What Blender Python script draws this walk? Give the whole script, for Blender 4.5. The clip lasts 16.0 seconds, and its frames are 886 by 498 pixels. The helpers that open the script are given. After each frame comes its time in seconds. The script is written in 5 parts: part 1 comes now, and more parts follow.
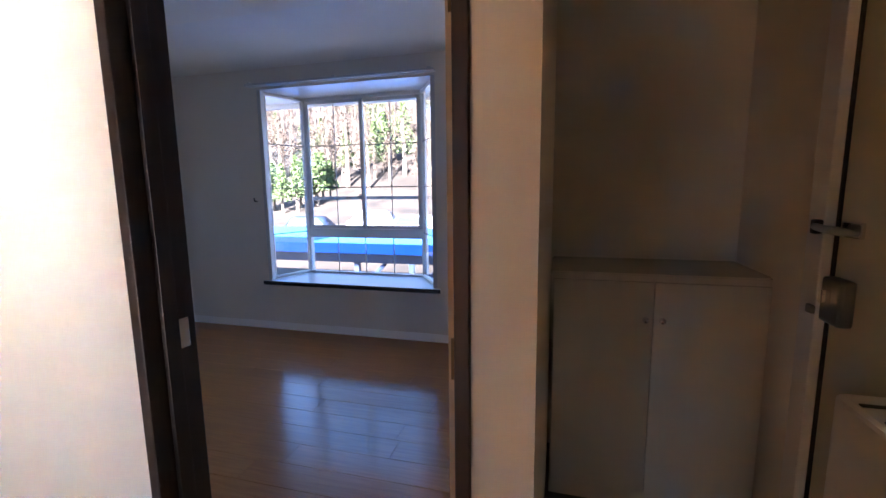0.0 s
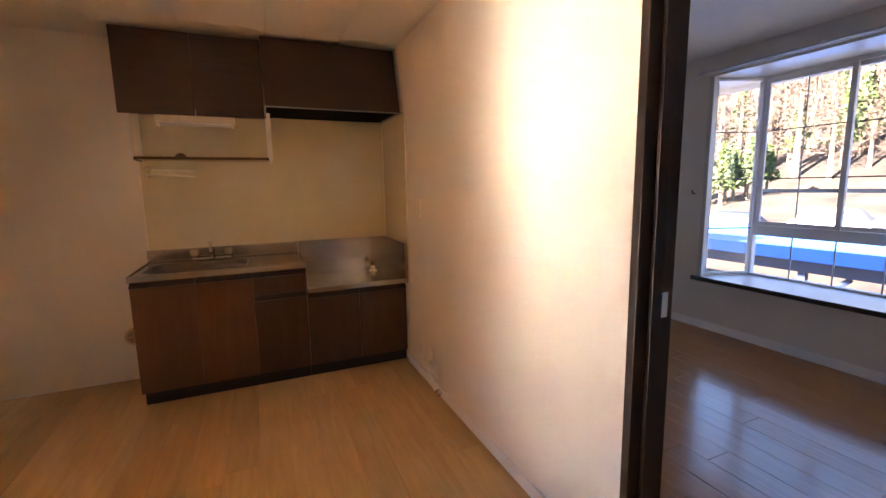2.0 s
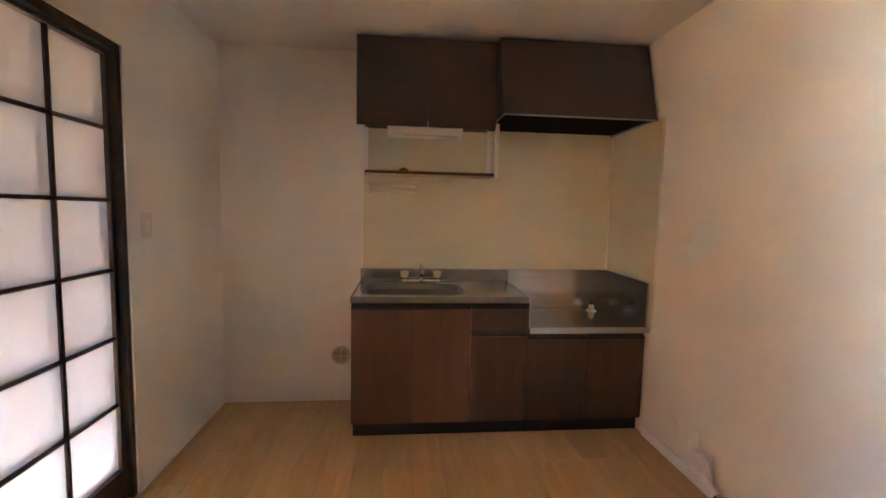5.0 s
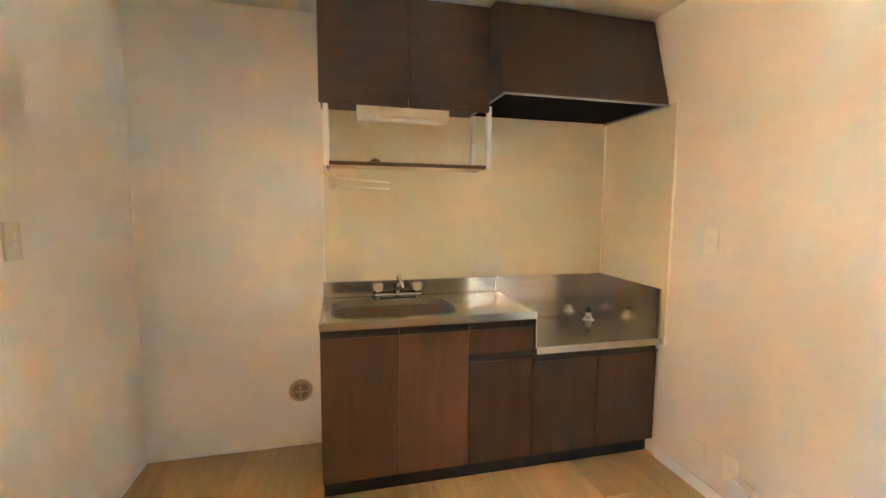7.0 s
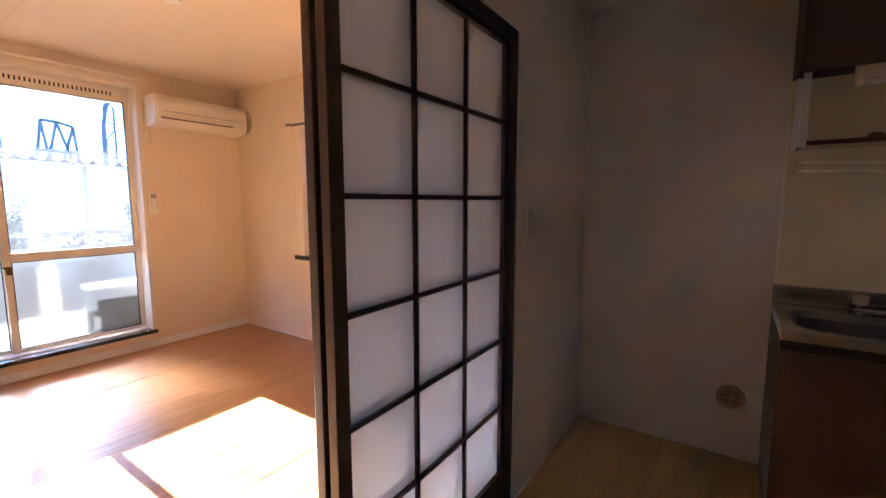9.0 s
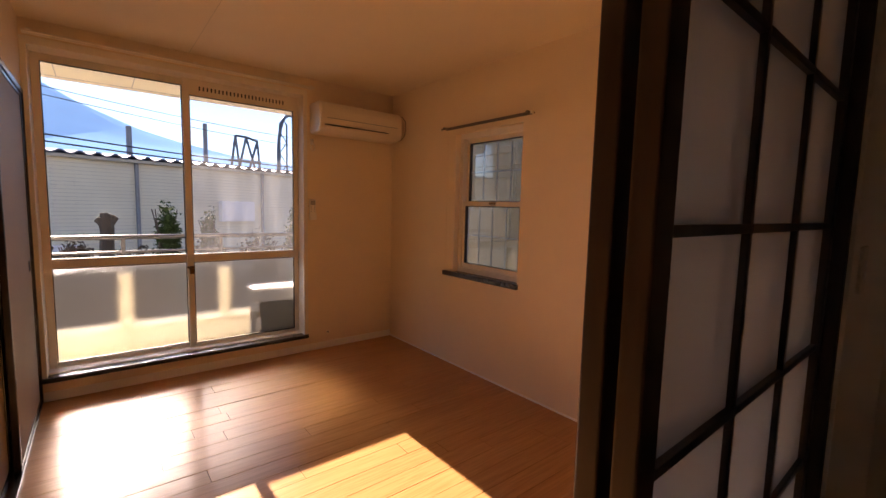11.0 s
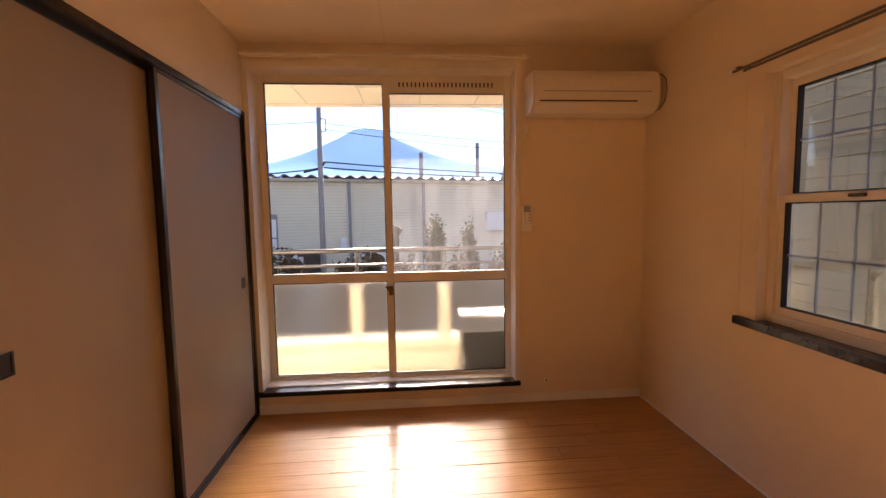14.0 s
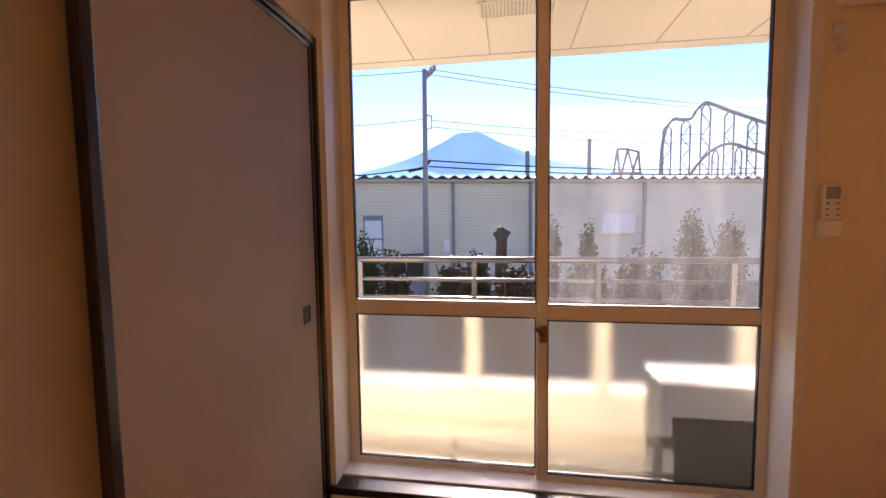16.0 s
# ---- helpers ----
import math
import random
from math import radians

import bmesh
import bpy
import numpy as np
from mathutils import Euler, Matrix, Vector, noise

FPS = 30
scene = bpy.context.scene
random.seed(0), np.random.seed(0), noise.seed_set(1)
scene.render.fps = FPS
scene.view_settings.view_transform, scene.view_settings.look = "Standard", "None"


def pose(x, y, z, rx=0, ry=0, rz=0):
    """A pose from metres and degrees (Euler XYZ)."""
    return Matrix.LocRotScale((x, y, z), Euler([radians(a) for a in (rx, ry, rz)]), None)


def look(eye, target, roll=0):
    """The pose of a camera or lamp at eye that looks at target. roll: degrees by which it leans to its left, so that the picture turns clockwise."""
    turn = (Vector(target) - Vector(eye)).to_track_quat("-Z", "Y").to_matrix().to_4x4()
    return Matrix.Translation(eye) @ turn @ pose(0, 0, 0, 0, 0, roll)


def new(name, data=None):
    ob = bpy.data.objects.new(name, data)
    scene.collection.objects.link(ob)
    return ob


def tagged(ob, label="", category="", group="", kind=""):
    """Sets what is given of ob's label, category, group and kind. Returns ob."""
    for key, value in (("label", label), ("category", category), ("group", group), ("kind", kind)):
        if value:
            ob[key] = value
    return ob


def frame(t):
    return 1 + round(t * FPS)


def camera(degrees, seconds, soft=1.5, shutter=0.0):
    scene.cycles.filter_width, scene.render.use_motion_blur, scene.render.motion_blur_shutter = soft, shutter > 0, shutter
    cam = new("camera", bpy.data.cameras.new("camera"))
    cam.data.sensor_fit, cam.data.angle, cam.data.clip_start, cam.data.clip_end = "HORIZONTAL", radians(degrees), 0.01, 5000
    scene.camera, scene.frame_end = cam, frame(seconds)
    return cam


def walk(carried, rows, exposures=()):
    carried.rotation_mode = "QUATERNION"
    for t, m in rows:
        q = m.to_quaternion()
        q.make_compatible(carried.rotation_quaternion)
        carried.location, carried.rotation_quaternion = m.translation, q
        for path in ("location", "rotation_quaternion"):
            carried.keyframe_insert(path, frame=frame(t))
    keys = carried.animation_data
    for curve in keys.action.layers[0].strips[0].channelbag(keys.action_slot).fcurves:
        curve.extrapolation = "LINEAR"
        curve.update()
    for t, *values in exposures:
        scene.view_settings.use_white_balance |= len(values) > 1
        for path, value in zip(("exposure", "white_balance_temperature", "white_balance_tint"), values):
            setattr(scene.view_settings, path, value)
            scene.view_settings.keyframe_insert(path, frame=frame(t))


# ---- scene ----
cam = camera(92.2, 16.0)
PATH = [
    (0, (0.232, 0.308, 1.273), (-0.29, 2.218, 0.993), -0.7),
    (0.5, (0.194, 0.207, 1.252), (-0.778, 1.931, 0.966), -0.6),
    (1, (0.19, 0.159, 1.264), (-1.156, 1.607, 0.961), -1.0),
    (1.5, (0.175, 0.111, 1.253), (-1.407, 1.3, 0.963), -1.4),
    (2, (0.186, 0.067, 1.275), (-1.632, 0.85, 0.987), -1.0),
    (2.5, (0.225, 0.05, 1.293), (-1.728, 0.378, 1.009), -1.5),
    (3, (0.216, -0.028, 1.301), (-1.77, -0.034, 1.064), -0.6),
    (3.5, (0.121, -0.203, 1.28), (-1.874, -0.203, 1.136), -0.4),
    (4, (-0.001, -0.297, 1.26), (-1.996, -0.238, 1.118), 0.3),
    (4.5, (-0.219, -0.329, 1.251), (-2.212, -0.275, 1.105), 0.5),
    (4.7, (-0.308, -0.346, 1.25), (-2.3, -0.247, 1.095), 0.8),
    (7, (-0.903, -0.564, 1.268), (-2.835, -0.081, 1.085), 0.4),
    (7.5, (-0.904, -0.613, 1.268), (-2.88, -0.371, 1.078), -0.0),
    (8, (-0.886, -0.657, 1.262), (-2.871, -0.801, 1.066), -0.3),
    (8.5, (-0.845, -0.791, 1.263), (-2.747, -1.372, 1.051), -0.1),
    (9, (-0.776, -0.803, 1.262), (-2.418, -1.922, 1.038), -0.1),
    (9.5, (-0.764, -0.875, 1.244), (-2.121, -2.327, 1.013), 0.1),
    (9.7, (-0.766, -0.951, 1.24), (-2.047, -2.471, 0.998), 0.3),
    (11.8, (-1.195, -1.58, 1.333), (-2.45, -3.127, 1.157), 1.5),
    (12, (-1.25, -1.657, 1.337), (-2.513, -3.198, 1.167), 1.0),
    (12.5, (-1.382, -1.83, 1.32), (-2.425, -3.532, 1.19), 0.7),
    (13, (-1.466, -2.0, 1.302), (-2.297, -3.816, 1.197), 0.3),
    (13.5, (-1.568, -2.102, 1.297), (-2.134, -4.017, 1.192), -0.3),
    (14, (-1.65, -2.169, 1.288), (-1.803, -4.156, 1.121), -0.9),
    (14.5, (-1.642, -2.311, 1.271), (-1.496, -4.291, 1.029), -1.5),
    (15, (-1.503, -2.589, 1.266), (-1.313, -4.565, 1.022), -1.2),
    (15.5, (-1.453, -2.956, 1.268), (-1.215, -4.928, 1.031), -0.8),
    (16, (-1.384, -3.344, 1.243), (-1.073, -5.314, 1.093), -0.7),
]
EXPOSURES = [(0, 5.3, 5700, 16), (0.5, 5.25, 5900, 19), (1, 5.3, 6400, 21), (1.5, 5.45, 7000, 22), (2.5, 5.4, 7200, 21), (3.5, 5.35, 6400, 17), (4.5, 5.5, 5500, 12), (7, 6.9, 5300, -6), (7.5, 6.85, 5500, 1), (8, 6.2, 5000, 8), (8.5, 5.65, 4800, 12), (9, 4.2, 5200, 16), (9.7, 3.05, 6700, 24), (12, 2.35, 7600, 29), (13, 2.45, 7500, 26), (14, 2.7, 7700, 27), (15.3, 2.75, 7500, 29), (16, 2.6, 6900, 30)]
walk(cam, [(t, look(eye, target, roll)) for t, eye, target, roll in PATH], EXPOSURES)

# ---- world, sun, exposure ----
scene.cycles.caustics_reflective = True
scene.cycles.blur_glossy = 0.1
SUN_UP = radians(26.5)
world = bpy.data.worlds.new("world")
scene.world = world
world.use_nodes = True
wn = world.node_tree.nodes
sky = wn.new("ShaderNodeTexSky")
sky.sky_type = "NISHITA"
sky.sun_disc = False
sky.sun_elevation = SUN_UP
sky.sun_rotation = radians(180)
sky.air_density, sky.dust_density, sky.ozone_density = 1.0, 0.0, 4.5
sky.altitude = 900
wn["Background"].inputs[1].default_value = 0.057
world.node_tree.links.new(sky.outputs[0], wn["Background"].inputs[0])
sun_data = bpy.data.lights.new("sun", "SUN")
sun_data.energy, sun_data.angle, sun_data.color = 5.0, radians(0.5), (1.0, 0.945, 0.865)
sun = new("sun", sun_data)
sun.matrix_world = look((0, -30, 30 * math.tan(SUN_UP)), (0, 0, 0))

for px in (-1.08, -1.93):
    # sunlight scattered by the frosted lower panes
    beam_data = bpy.data.lights.new("frosted_pane_light", "AREA")
    beam_data.shape, beam_data.size, beam_data.size_y, beam_data.spread = "RECTANGLE", 0.72, 0.58, radians(30)
    beam_data.energy, beam_data.color = 0.2, (1.0, 0.93, 0.82)
    beam = new("frosted_pane_light", beam_data)
    beam.matrix_world = look((px, -5.03, 0.52), (px, -5.03 + math.cos(SUN_UP), 0.52 - math.sin(SUN_UP)))

# ---- materials ----


def mat(name):
    m = bpy.data.materials.new(name)
    m.use_nodes = True
    return m, m.node_tree.nodes, m.node_tree.links, m.node_tree.nodes["Principled BSDF"]


def noise_node(n, l, scale, detail=4.0, stretch=(1, 1, 1), rough=0.55):
    geo = n.new("ShaderNodeNewGeometry")
    mp = n.new("ShaderNodeMapping")
    mp.inputs["Scale"].default_value = stretch
    tx = n.new("ShaderNodeTexNoise")
    tx.inputs["Scale"].default_value, tx.inputs["Detail"].default_value, tx.inputs["Roughness"].default_value = scale, detail, rough
    l.new(geo.outputs["Position"], mp.inputs[0])
    l.new(mp.outputs[0], tx.inputs["Vector"])
    return tx


def ramp(n, l, src, stops):
    r = n.new("ShaderNodeValToRGB")
    while len(r.color_ramp.elements) < len(stops):
        r.color_ramp.elements.new(0.5)
    for e, (p, c) in zip(r.color_ramp.elements, stops):
        e.position, e.color = p, (*c, 1)
    l.new(src, r.inputs[0])
    return r


def bump(n, l, src, bsdf, strength, dist=0.002):
    b = n.new("ShaderNodeBump")
    b.inputs["Strength"].default_value, b.inputs["Distance"].default_value = strength, dist
    l.new(src, b.inputs["Height"])
    l.new(b.outputs[0], bsdf.inputs["Normal"])


def surface(name, color, rough=0.5, metal=0.0, vary=0.06, scale=3.0, fine=180.0, relief=0.1, stretch=(1, 1, 1), spec=0.5, per_object=0.0):
    """Plain paint, plaster, metal or plastic with soft stains and a fine relief."""
    m, n, l, b = mat(name)
    tx = noise_node(n, l, scale, 5.0, stretch)
    lo = tuple(max(0, c * (1 - vary)) for c in color)
    hi = tuple(min(1, c * (1 + vary)) for c in color)
    r = ramp(n, l, tx.outputs["Fac"], ((0.3, lo), (0.7, hi)))
    out = r.outputs[0]
    if per_object:
        info = n.new("ShaderNodeObjectInfo")
        hsv = n.new("ShaderNodeHueSaturation")
        mr = n.new("ShaderNodeMapRange")
        mr.inputs["To Min"].default_value, mr.inputs["To Max"].default_value = 1 - per_object, 1 + per_object
        l.new(info.outputs["Random"], mr.inputs[0])
        l.new(mr.outputs[0], hsv.inputs["Value"])
        l.new(out, hsv.inputs["Color"])
        out = hsv.outputs[0]
    l.new(out, b.inputs["Base Color"])
    b.inputs["Roughness"].default_value, b.inputs["Metallic"].default_value = rough, metal
    b.inputs["Specular IOR Level"].default_value = spec
    if relief:
        fx = noise_node(n, l, fine, 3.0, stretch)
        bump(n, l, fx.outputs["Fac"], b, relief)
    return m


def wood(name, dark, light, rough, grain=(1.2, 14, 14), scale=3.0, spec=0.5, per_object=0.12, relief=0.06, coat=0.0, coat_rough=0.12, coat_relief=0.0):
    """Wood with its grain along the stretched axis, tinted board by board."""
    m, n, l, b = mat(name)
    geo = n.new("ShaderNodeNewGeometry")
    info = n.new("ShaderNodeObjectInfo")
    sh = n.new("ShaderNodeVectorMath")
    sh.operation = "SCALE"
    sh.inputs[0].default_value = (7.0, 3.0, 5.0)
    l.new(info.outputs["Random"], sh.inputs["Scale"])
    ad = n.new("ShaderNodeVectorMath")
    l.new(geo.outputs["Position"], ad.inputs[0])
    l.new(sh.outputs[0], ad.inputs[1])
    mp = n.new("ShaderNodeMapping")
    mp.inputs["Scale"].default_value = grain
    l.new(ad.outputs[0], mp.inputs[0])
    tx = n.new("ShaderNodeTexNoise")
    tx.inputs["Scale"].default_value, tx.inputs["Detail"].default_value, tx.inputs["Distortion"].default_value = scale, 7.0, 0.6
    l.new(mp.outputs[0], tx.inputs["Vector"])
    r = ramp(n, l, tx.outputs["Fac"], ((0.32, dark), (0.68, light)))
    hsv = n.new("ShaderNodeHueSaturation")
    mr = n.new("ShaderNodeMapRange")
    mr.inputs["To Min"].default_value, mr.inputs["To Max"].default_value = 1 - per_object, 1 + per_object
    l.new(info.outputs["Random"], mr.inputs[0])
    l.new(mr.outputs[0], hsv.inputs["Value"])
    l.new(r.outputs[0], hsv.inputs["Color"])
    l.new(hsv.outputs[0], b.inputs["Base Color"])
    rr = n.new("ShaderNodeMapRange")
    rr.inputs["To Min"].default_value, rr.inputs["To Max"].default_value = rough * 0.85, rough * 1.2
    l.new(tx.outputs["Fac"], rr.inputs[0])
    l.new(rr.outputs[0], b.inputs["Roughness"])
    b.inputs["Specular IOR Level"].default_value = spec
    b.inputs["Coat Weight"].default_value = coat
    b.inputs["Coat Roughness"].default_value = coat_rough
    bump(n, l, tx.outputs["Fac"], b, relief, 0.001)
    if coat_relief:
        # varnish that follows the grain, wavy across the board and straight along it
        wv = noise_node(n, l, 1.0, 2.0, (1.5, 55, 1))
        cb = n.new("ShaderNodeBump")
        cb.inputs["Strength"].default_value, cb.inputs["Distance"].default_value = coat_relief, 0.004
        l.new(wv.outputs["Fac"], cb.inputs["Height"])
        l.new(cb.outputs[0], b.inputs["Coat Normal"])
    return m


def glass(name, tint=(0.96, 0.98, 0.97), dirt=0.0, ior=1.4):
    """A thin clear pane: it lets light straight through and mirrors a little."""
    m, n, l, b = mat(name)
    n.remove(b)
    tr = n.new("ShaderNodeBsdfTransparent")
    tr.inputs[0].default_value = (*tint, 1)
    gl = n.new("ShaderNodeBsdfGlossy")
    gl.inputs["Roughness"].default_value = 0.02
    fr = n.new("ShaderNodeFresnel")
    fr.inputs[0].default_value = ior
    mx = n.new("ShaderNodeMixShader")
    l.new(fr.outputs[0], mx.inputs[0])
    l.new(tr.outputs[0], mx.inputs[1])
    l.new(gl.outputs[0], mx.inputs[2])
    out = mx.outputs[0]
    if dirt:
        df = n.new("ShaderNodeBsdfTranslucent")
        tx = noise_node(n, l, 11.0, 8.0, (1, 1, 0.22), 0.68)
        r = ramp(n, l, tx.outputs["Fac"], ((0.32, (0.22, 0.22, 0.22)), (0.70, (1, 1, 1))))
        ml = n.new("ShaderNodeMath")
        ml.operation = "MULTIPLY"
        ml.inputs[1].default_value = dirt
        l.new(r.outputs[0], ml.inputs[0])
        m2 = n.new("ShaderNodeMixShader")
        l.new(ml.outputs[0], m2.inputs[0])
        l.new(out, m2.inputs[1])
        l.new(df.outputs[0], m2.inputs[2])
        out = m2.outputs[0]
    l.new(out, n["Material Output"].inputs[0])
    return m


def frosted(name, color, glow, blur, through_light=0.0, ior=1.12):
    """Obscured glass: a blurred view through it and light scattered within it."""
    m, n, l, b = mat(name)
    n.remove(b)
    rf = n.new("ShaderNodeBsdfRefraction")
    rf.inputs["Color"].default_value = (*color, 1)
    rf.inputs["Roughness"].default_value, rf.inputs["IOR"].default_value = blur, ior
    tl = n.new("ShaderNodeBsdfTranslucent")
    tl.inputs[0].default_value = (*color, 1)
    mx = n.new("ShaderNodeMixShader")
    mx.inputs[0].default_value = glow
    l.new(rf.outputs[0], mx.inputs[1])
    l.new(tl.outputs[0], mx.inputs[2])
    gl = n.new("ShaderNodeBsdfGlossy")
    gl.inputs["Roughness"].default_value = 0.25
    m2 = n.new("ShaderNodeMixShader")
    m2.inputs[0].default_value = 0.04
    l.new(mx.outputs[0], m2.inputs[1])
    l.new(gl.outputs[0], m2.inputs[2])
    out = m2.outputs[0]
    if through_light:
        tr = n.new("ShaderNodeBsdfTransparent")
        m3 = n.new("ShaderNodeMixShader")
        m3.inputs[0].default_value = through_light
        l.new(out, m3.inputs[1])
        l.new(tr.outputs[0], m3.inputs[2])
        out = m3.outputs[0]
    l.new(out, n["Material Output"].inputs[0])
    return m


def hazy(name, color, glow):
    """A far thing whose air haze is put into its colour and a faint glow of its own."""
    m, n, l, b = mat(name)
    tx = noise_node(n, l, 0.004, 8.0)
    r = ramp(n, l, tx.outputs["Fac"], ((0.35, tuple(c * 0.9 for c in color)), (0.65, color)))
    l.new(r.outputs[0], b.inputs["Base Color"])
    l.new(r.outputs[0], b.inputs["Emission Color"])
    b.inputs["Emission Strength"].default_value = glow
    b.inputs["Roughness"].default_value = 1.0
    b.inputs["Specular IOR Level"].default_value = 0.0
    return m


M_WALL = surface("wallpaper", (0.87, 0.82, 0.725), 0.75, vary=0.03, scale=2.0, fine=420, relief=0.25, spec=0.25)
# the kitchen paper again, darkened to stand in for the dimmer north room
M_WALL_N = surface("dimmed_wallpaper", (0.71, 0.67, 0.61), 0.75, vary=0.03, scale=2.0, fine=420, relief=0.25, spec=0.25)
# south room papers, with the room's warm bounced light put into their cream
M_WALL_S = surface("warm_lit_wallpaper", (0.84, 0.715, 0.545), 0.75, vary=0.03, scale=2.0, fine=420, relief=0.25, spec=0.25)
M_CEIL_S = surface("warm_lit_ceiling_paper", (0.81, 0.70, 0.545), 0.85, vary=0.03, scale=1.5, fine=300, relief=0.2, spec=0.2)
M_CEIL = surface("ceiling_board", (0.82, 0.78, 0.71), 0.85, vary=0.03, scale=1.5, fine=260, relief=0.3, spec=0.2)
M_CEIL_N = surface("ceiling_paper", (0.80, 0.78, 0.75), 0.85, vary=0.03, scale=1.5, fine=300, relief=0.2, spec=0.2)
M_TRIM = surface("white_trim", (0.88, 0.87, 0.85), 0.45, vary=0.03)
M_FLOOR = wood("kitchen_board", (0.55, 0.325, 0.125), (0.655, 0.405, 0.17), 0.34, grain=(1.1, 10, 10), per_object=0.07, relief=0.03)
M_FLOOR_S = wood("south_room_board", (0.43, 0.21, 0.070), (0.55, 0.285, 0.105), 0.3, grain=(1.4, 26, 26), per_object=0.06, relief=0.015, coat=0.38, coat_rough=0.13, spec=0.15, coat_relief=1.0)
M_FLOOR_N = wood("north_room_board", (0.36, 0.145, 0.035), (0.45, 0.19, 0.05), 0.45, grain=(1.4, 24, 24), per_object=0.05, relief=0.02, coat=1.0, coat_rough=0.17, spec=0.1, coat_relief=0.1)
M_JOINT = surface("floor_joint", (0.26, 0.135, 0.055), 0.7, vary=0.2)
M_DARKWOOD = wood("dark_stained_wood", (0.028, 0.016, 0.010), (0.048, 0.027, 0.017), 0.4, grain=(12, 12, 1.5), per_object=0.08)
M_UNIT = wood("kitchen_front_brown", (0.105, 0.043, 0.016), (0.145, 0.062, 0.024), 0.36, grain=(7, 7, 0.9), per_object=0.13)
M_UNIT_DARK = wood("kitchen_front_dark", (0.062, 0.027, 0.013), (0.088, 0.039, 0.019), 0.34, grain=(7, 7, 0.9), per_object=0.1)
M_GRIP = surface("dark_grip_rail", (0.03, 0.018, 0.012), 0.4, vary=0.15)
M_TOE = surface("black_plinth", (0.012, 0.010, 0.009), 0.5, vary=0.2)
M_CABINET = wood("wall_cupboard_brown", (0.062, 0.033, 0.021), (0.085, 0.046, 0.030), 0.5, grain=(14, 1.5, 14), per_object=0.08)
M_HOOD = surface("hood_brown_steel", (0.070, 0.038, 0.027), 0.42, vary=0.06, relief=0.02)
M_HOOD_IN = surface("hood_inside_shade", (0.006, 0.005, 0.005), 0.8, vary=0.2, spec=0.05)
M_STEEL = surface("brushed_steel", (0.56, 0.54, 0.505), 0.19, 1.0, vary=0.08, scale=8, fine=90, relief=0.03, stretch=(8, 0.6, 8))
# worktop steel darkened, the shade down in the bowl put into its colour
M_STEEL_D = surface("sink_bowl_shaded_steel", (0.20, 0.19, 0.175), 0.34, 1.0, vary=0.1, scale=8)
M_CHROME = surface("chrome", (0.8, 0.8, 0.8), 0.12, 1.0, vary=0.04, relief=0)
M_PANEL = surface("cream_kitchen_panel", (0.80, 0.73, 0.51), 0.07, vary=0.02, relief=0.008, fine=60, spec=0.8)
M_PLASTIC = surface("ivory_plastic", (0.93, 0.88, 0.72), 0.4, vary=0.03, relief=0.0)
M_WHITE = surface("white_plastic", (0.86, 0.84, 0.80), 0.35, vary=0.02, relief=0.0)
M_GREYP = surface("grey_plastic", (0.35, 0.36, 0.37), 0.45, vary=0.04, relief=0.0)
M_BLACK = surface("black_plastic", (0.015, 0.015, 0.016), 0.4, vary=0.1, relief=0.0)
M_BRASS = surface("aged_brass", (0.16, 0.10, 0.045), 0.4, 1.0, vary=0.2)
M_VENT = surface("tan_vent_plastic", (0.50, 0.36, 0.19), 0.5, vary=0.05, relief=0.0)
M_VENT_D = surface("bronze_vent_disc", (0.27, 0.18, 0.09), 0.5, vary=0.1, relief=0.0)
M_TAP = surface("yellowed_tap_knob", (0.72, 0.62, 0.40), 0.25, vary=0.05, relief=0.0)
M_ALU = surface("cream_aluminium", (0.80, 0.75, 0.67), 0.38, vary=0.03, relief=0.02)
M_WALU = surface("white_aluminium", (0.50, 0.51, 0.53), 0.35, vary=0.03, relief=0.02)
M_GASKET = surface("black_gasket", (0.02, 0.02, 0.02), 0.6, vary=0.1)
M_SILL = wood("dark_sill", (0.016, 0.011, 0.009), (0.03, 0.02, 0.016), 0.22, grain=(1.5, 14, 14), per_object=0.02)
M_FUSUMA = surface("fusuma_paper", (0.37, 0.295, 0.21), 0.62, vary=0.07, scale=1.2, fine=320, relief=0.2, spec=0.3)
M_FUSUMA_EDGE = surface("lacquered_edge", (0.022, 0.016, 0.014), 0.22, vary=0.2, relief=0.02)
M_DOOR = wood("door_veneer", (0.50, 0.33, 0.19), (0.62, 0.43, 0.27), 0.4, grain=(12, 12, 1.3), per_object=0.02)
M_SHOE = surface("shoe_cupboard_laminate", (0.74, 0.70, 0.60), 0.26, vary=0.03, relief=0.02)
M_ENTRY = surface("entry_door_cream_steel", (0.70, 0.64, 0.48), 0.4, vary=0.04, relief=0.05)
M_GLASS = glass("clear_glass")
# grey tint added to dim the daylight and view through the bay
M_GLASS_N = glass("dimming_glass", (0.50, 0.51, 0.525))
M_DOUBLE = glass("double_glazing", (0.84, 0.86, 0.86), 0.0, 2.5)
M_DIRTY = glass("dusty_glass", (0.88, 0.88, 0.88), 0.05)
M_FROST = frosted("frosted_pane", (0.88, 0.88, 0.84), 0.02, 0.5)
M_SHOJI = frosted("milky_pane", (0.405, 0.43, 0.455), 0.55, 0.5, 0.0, 1.2)
M_AC = surface("air_conditioner_white", (0.80, 0.74, 0.65), 0.42, vary=0.02, relief=0.01)
M_SOFFIT = surface("soffit_board", (0.80, 0.74, 0.60), 0.8, vary=0.02)
M_PARAPET = surface("cream_parapet", (0.60, 0.57, 0.45), 0.8, vary=0.05, scale=1.5)
M_RAIL = surface("balcony_rail_steel", (0.10, 0.10, 0.105), 0.3, 0.6, vary=0.05)
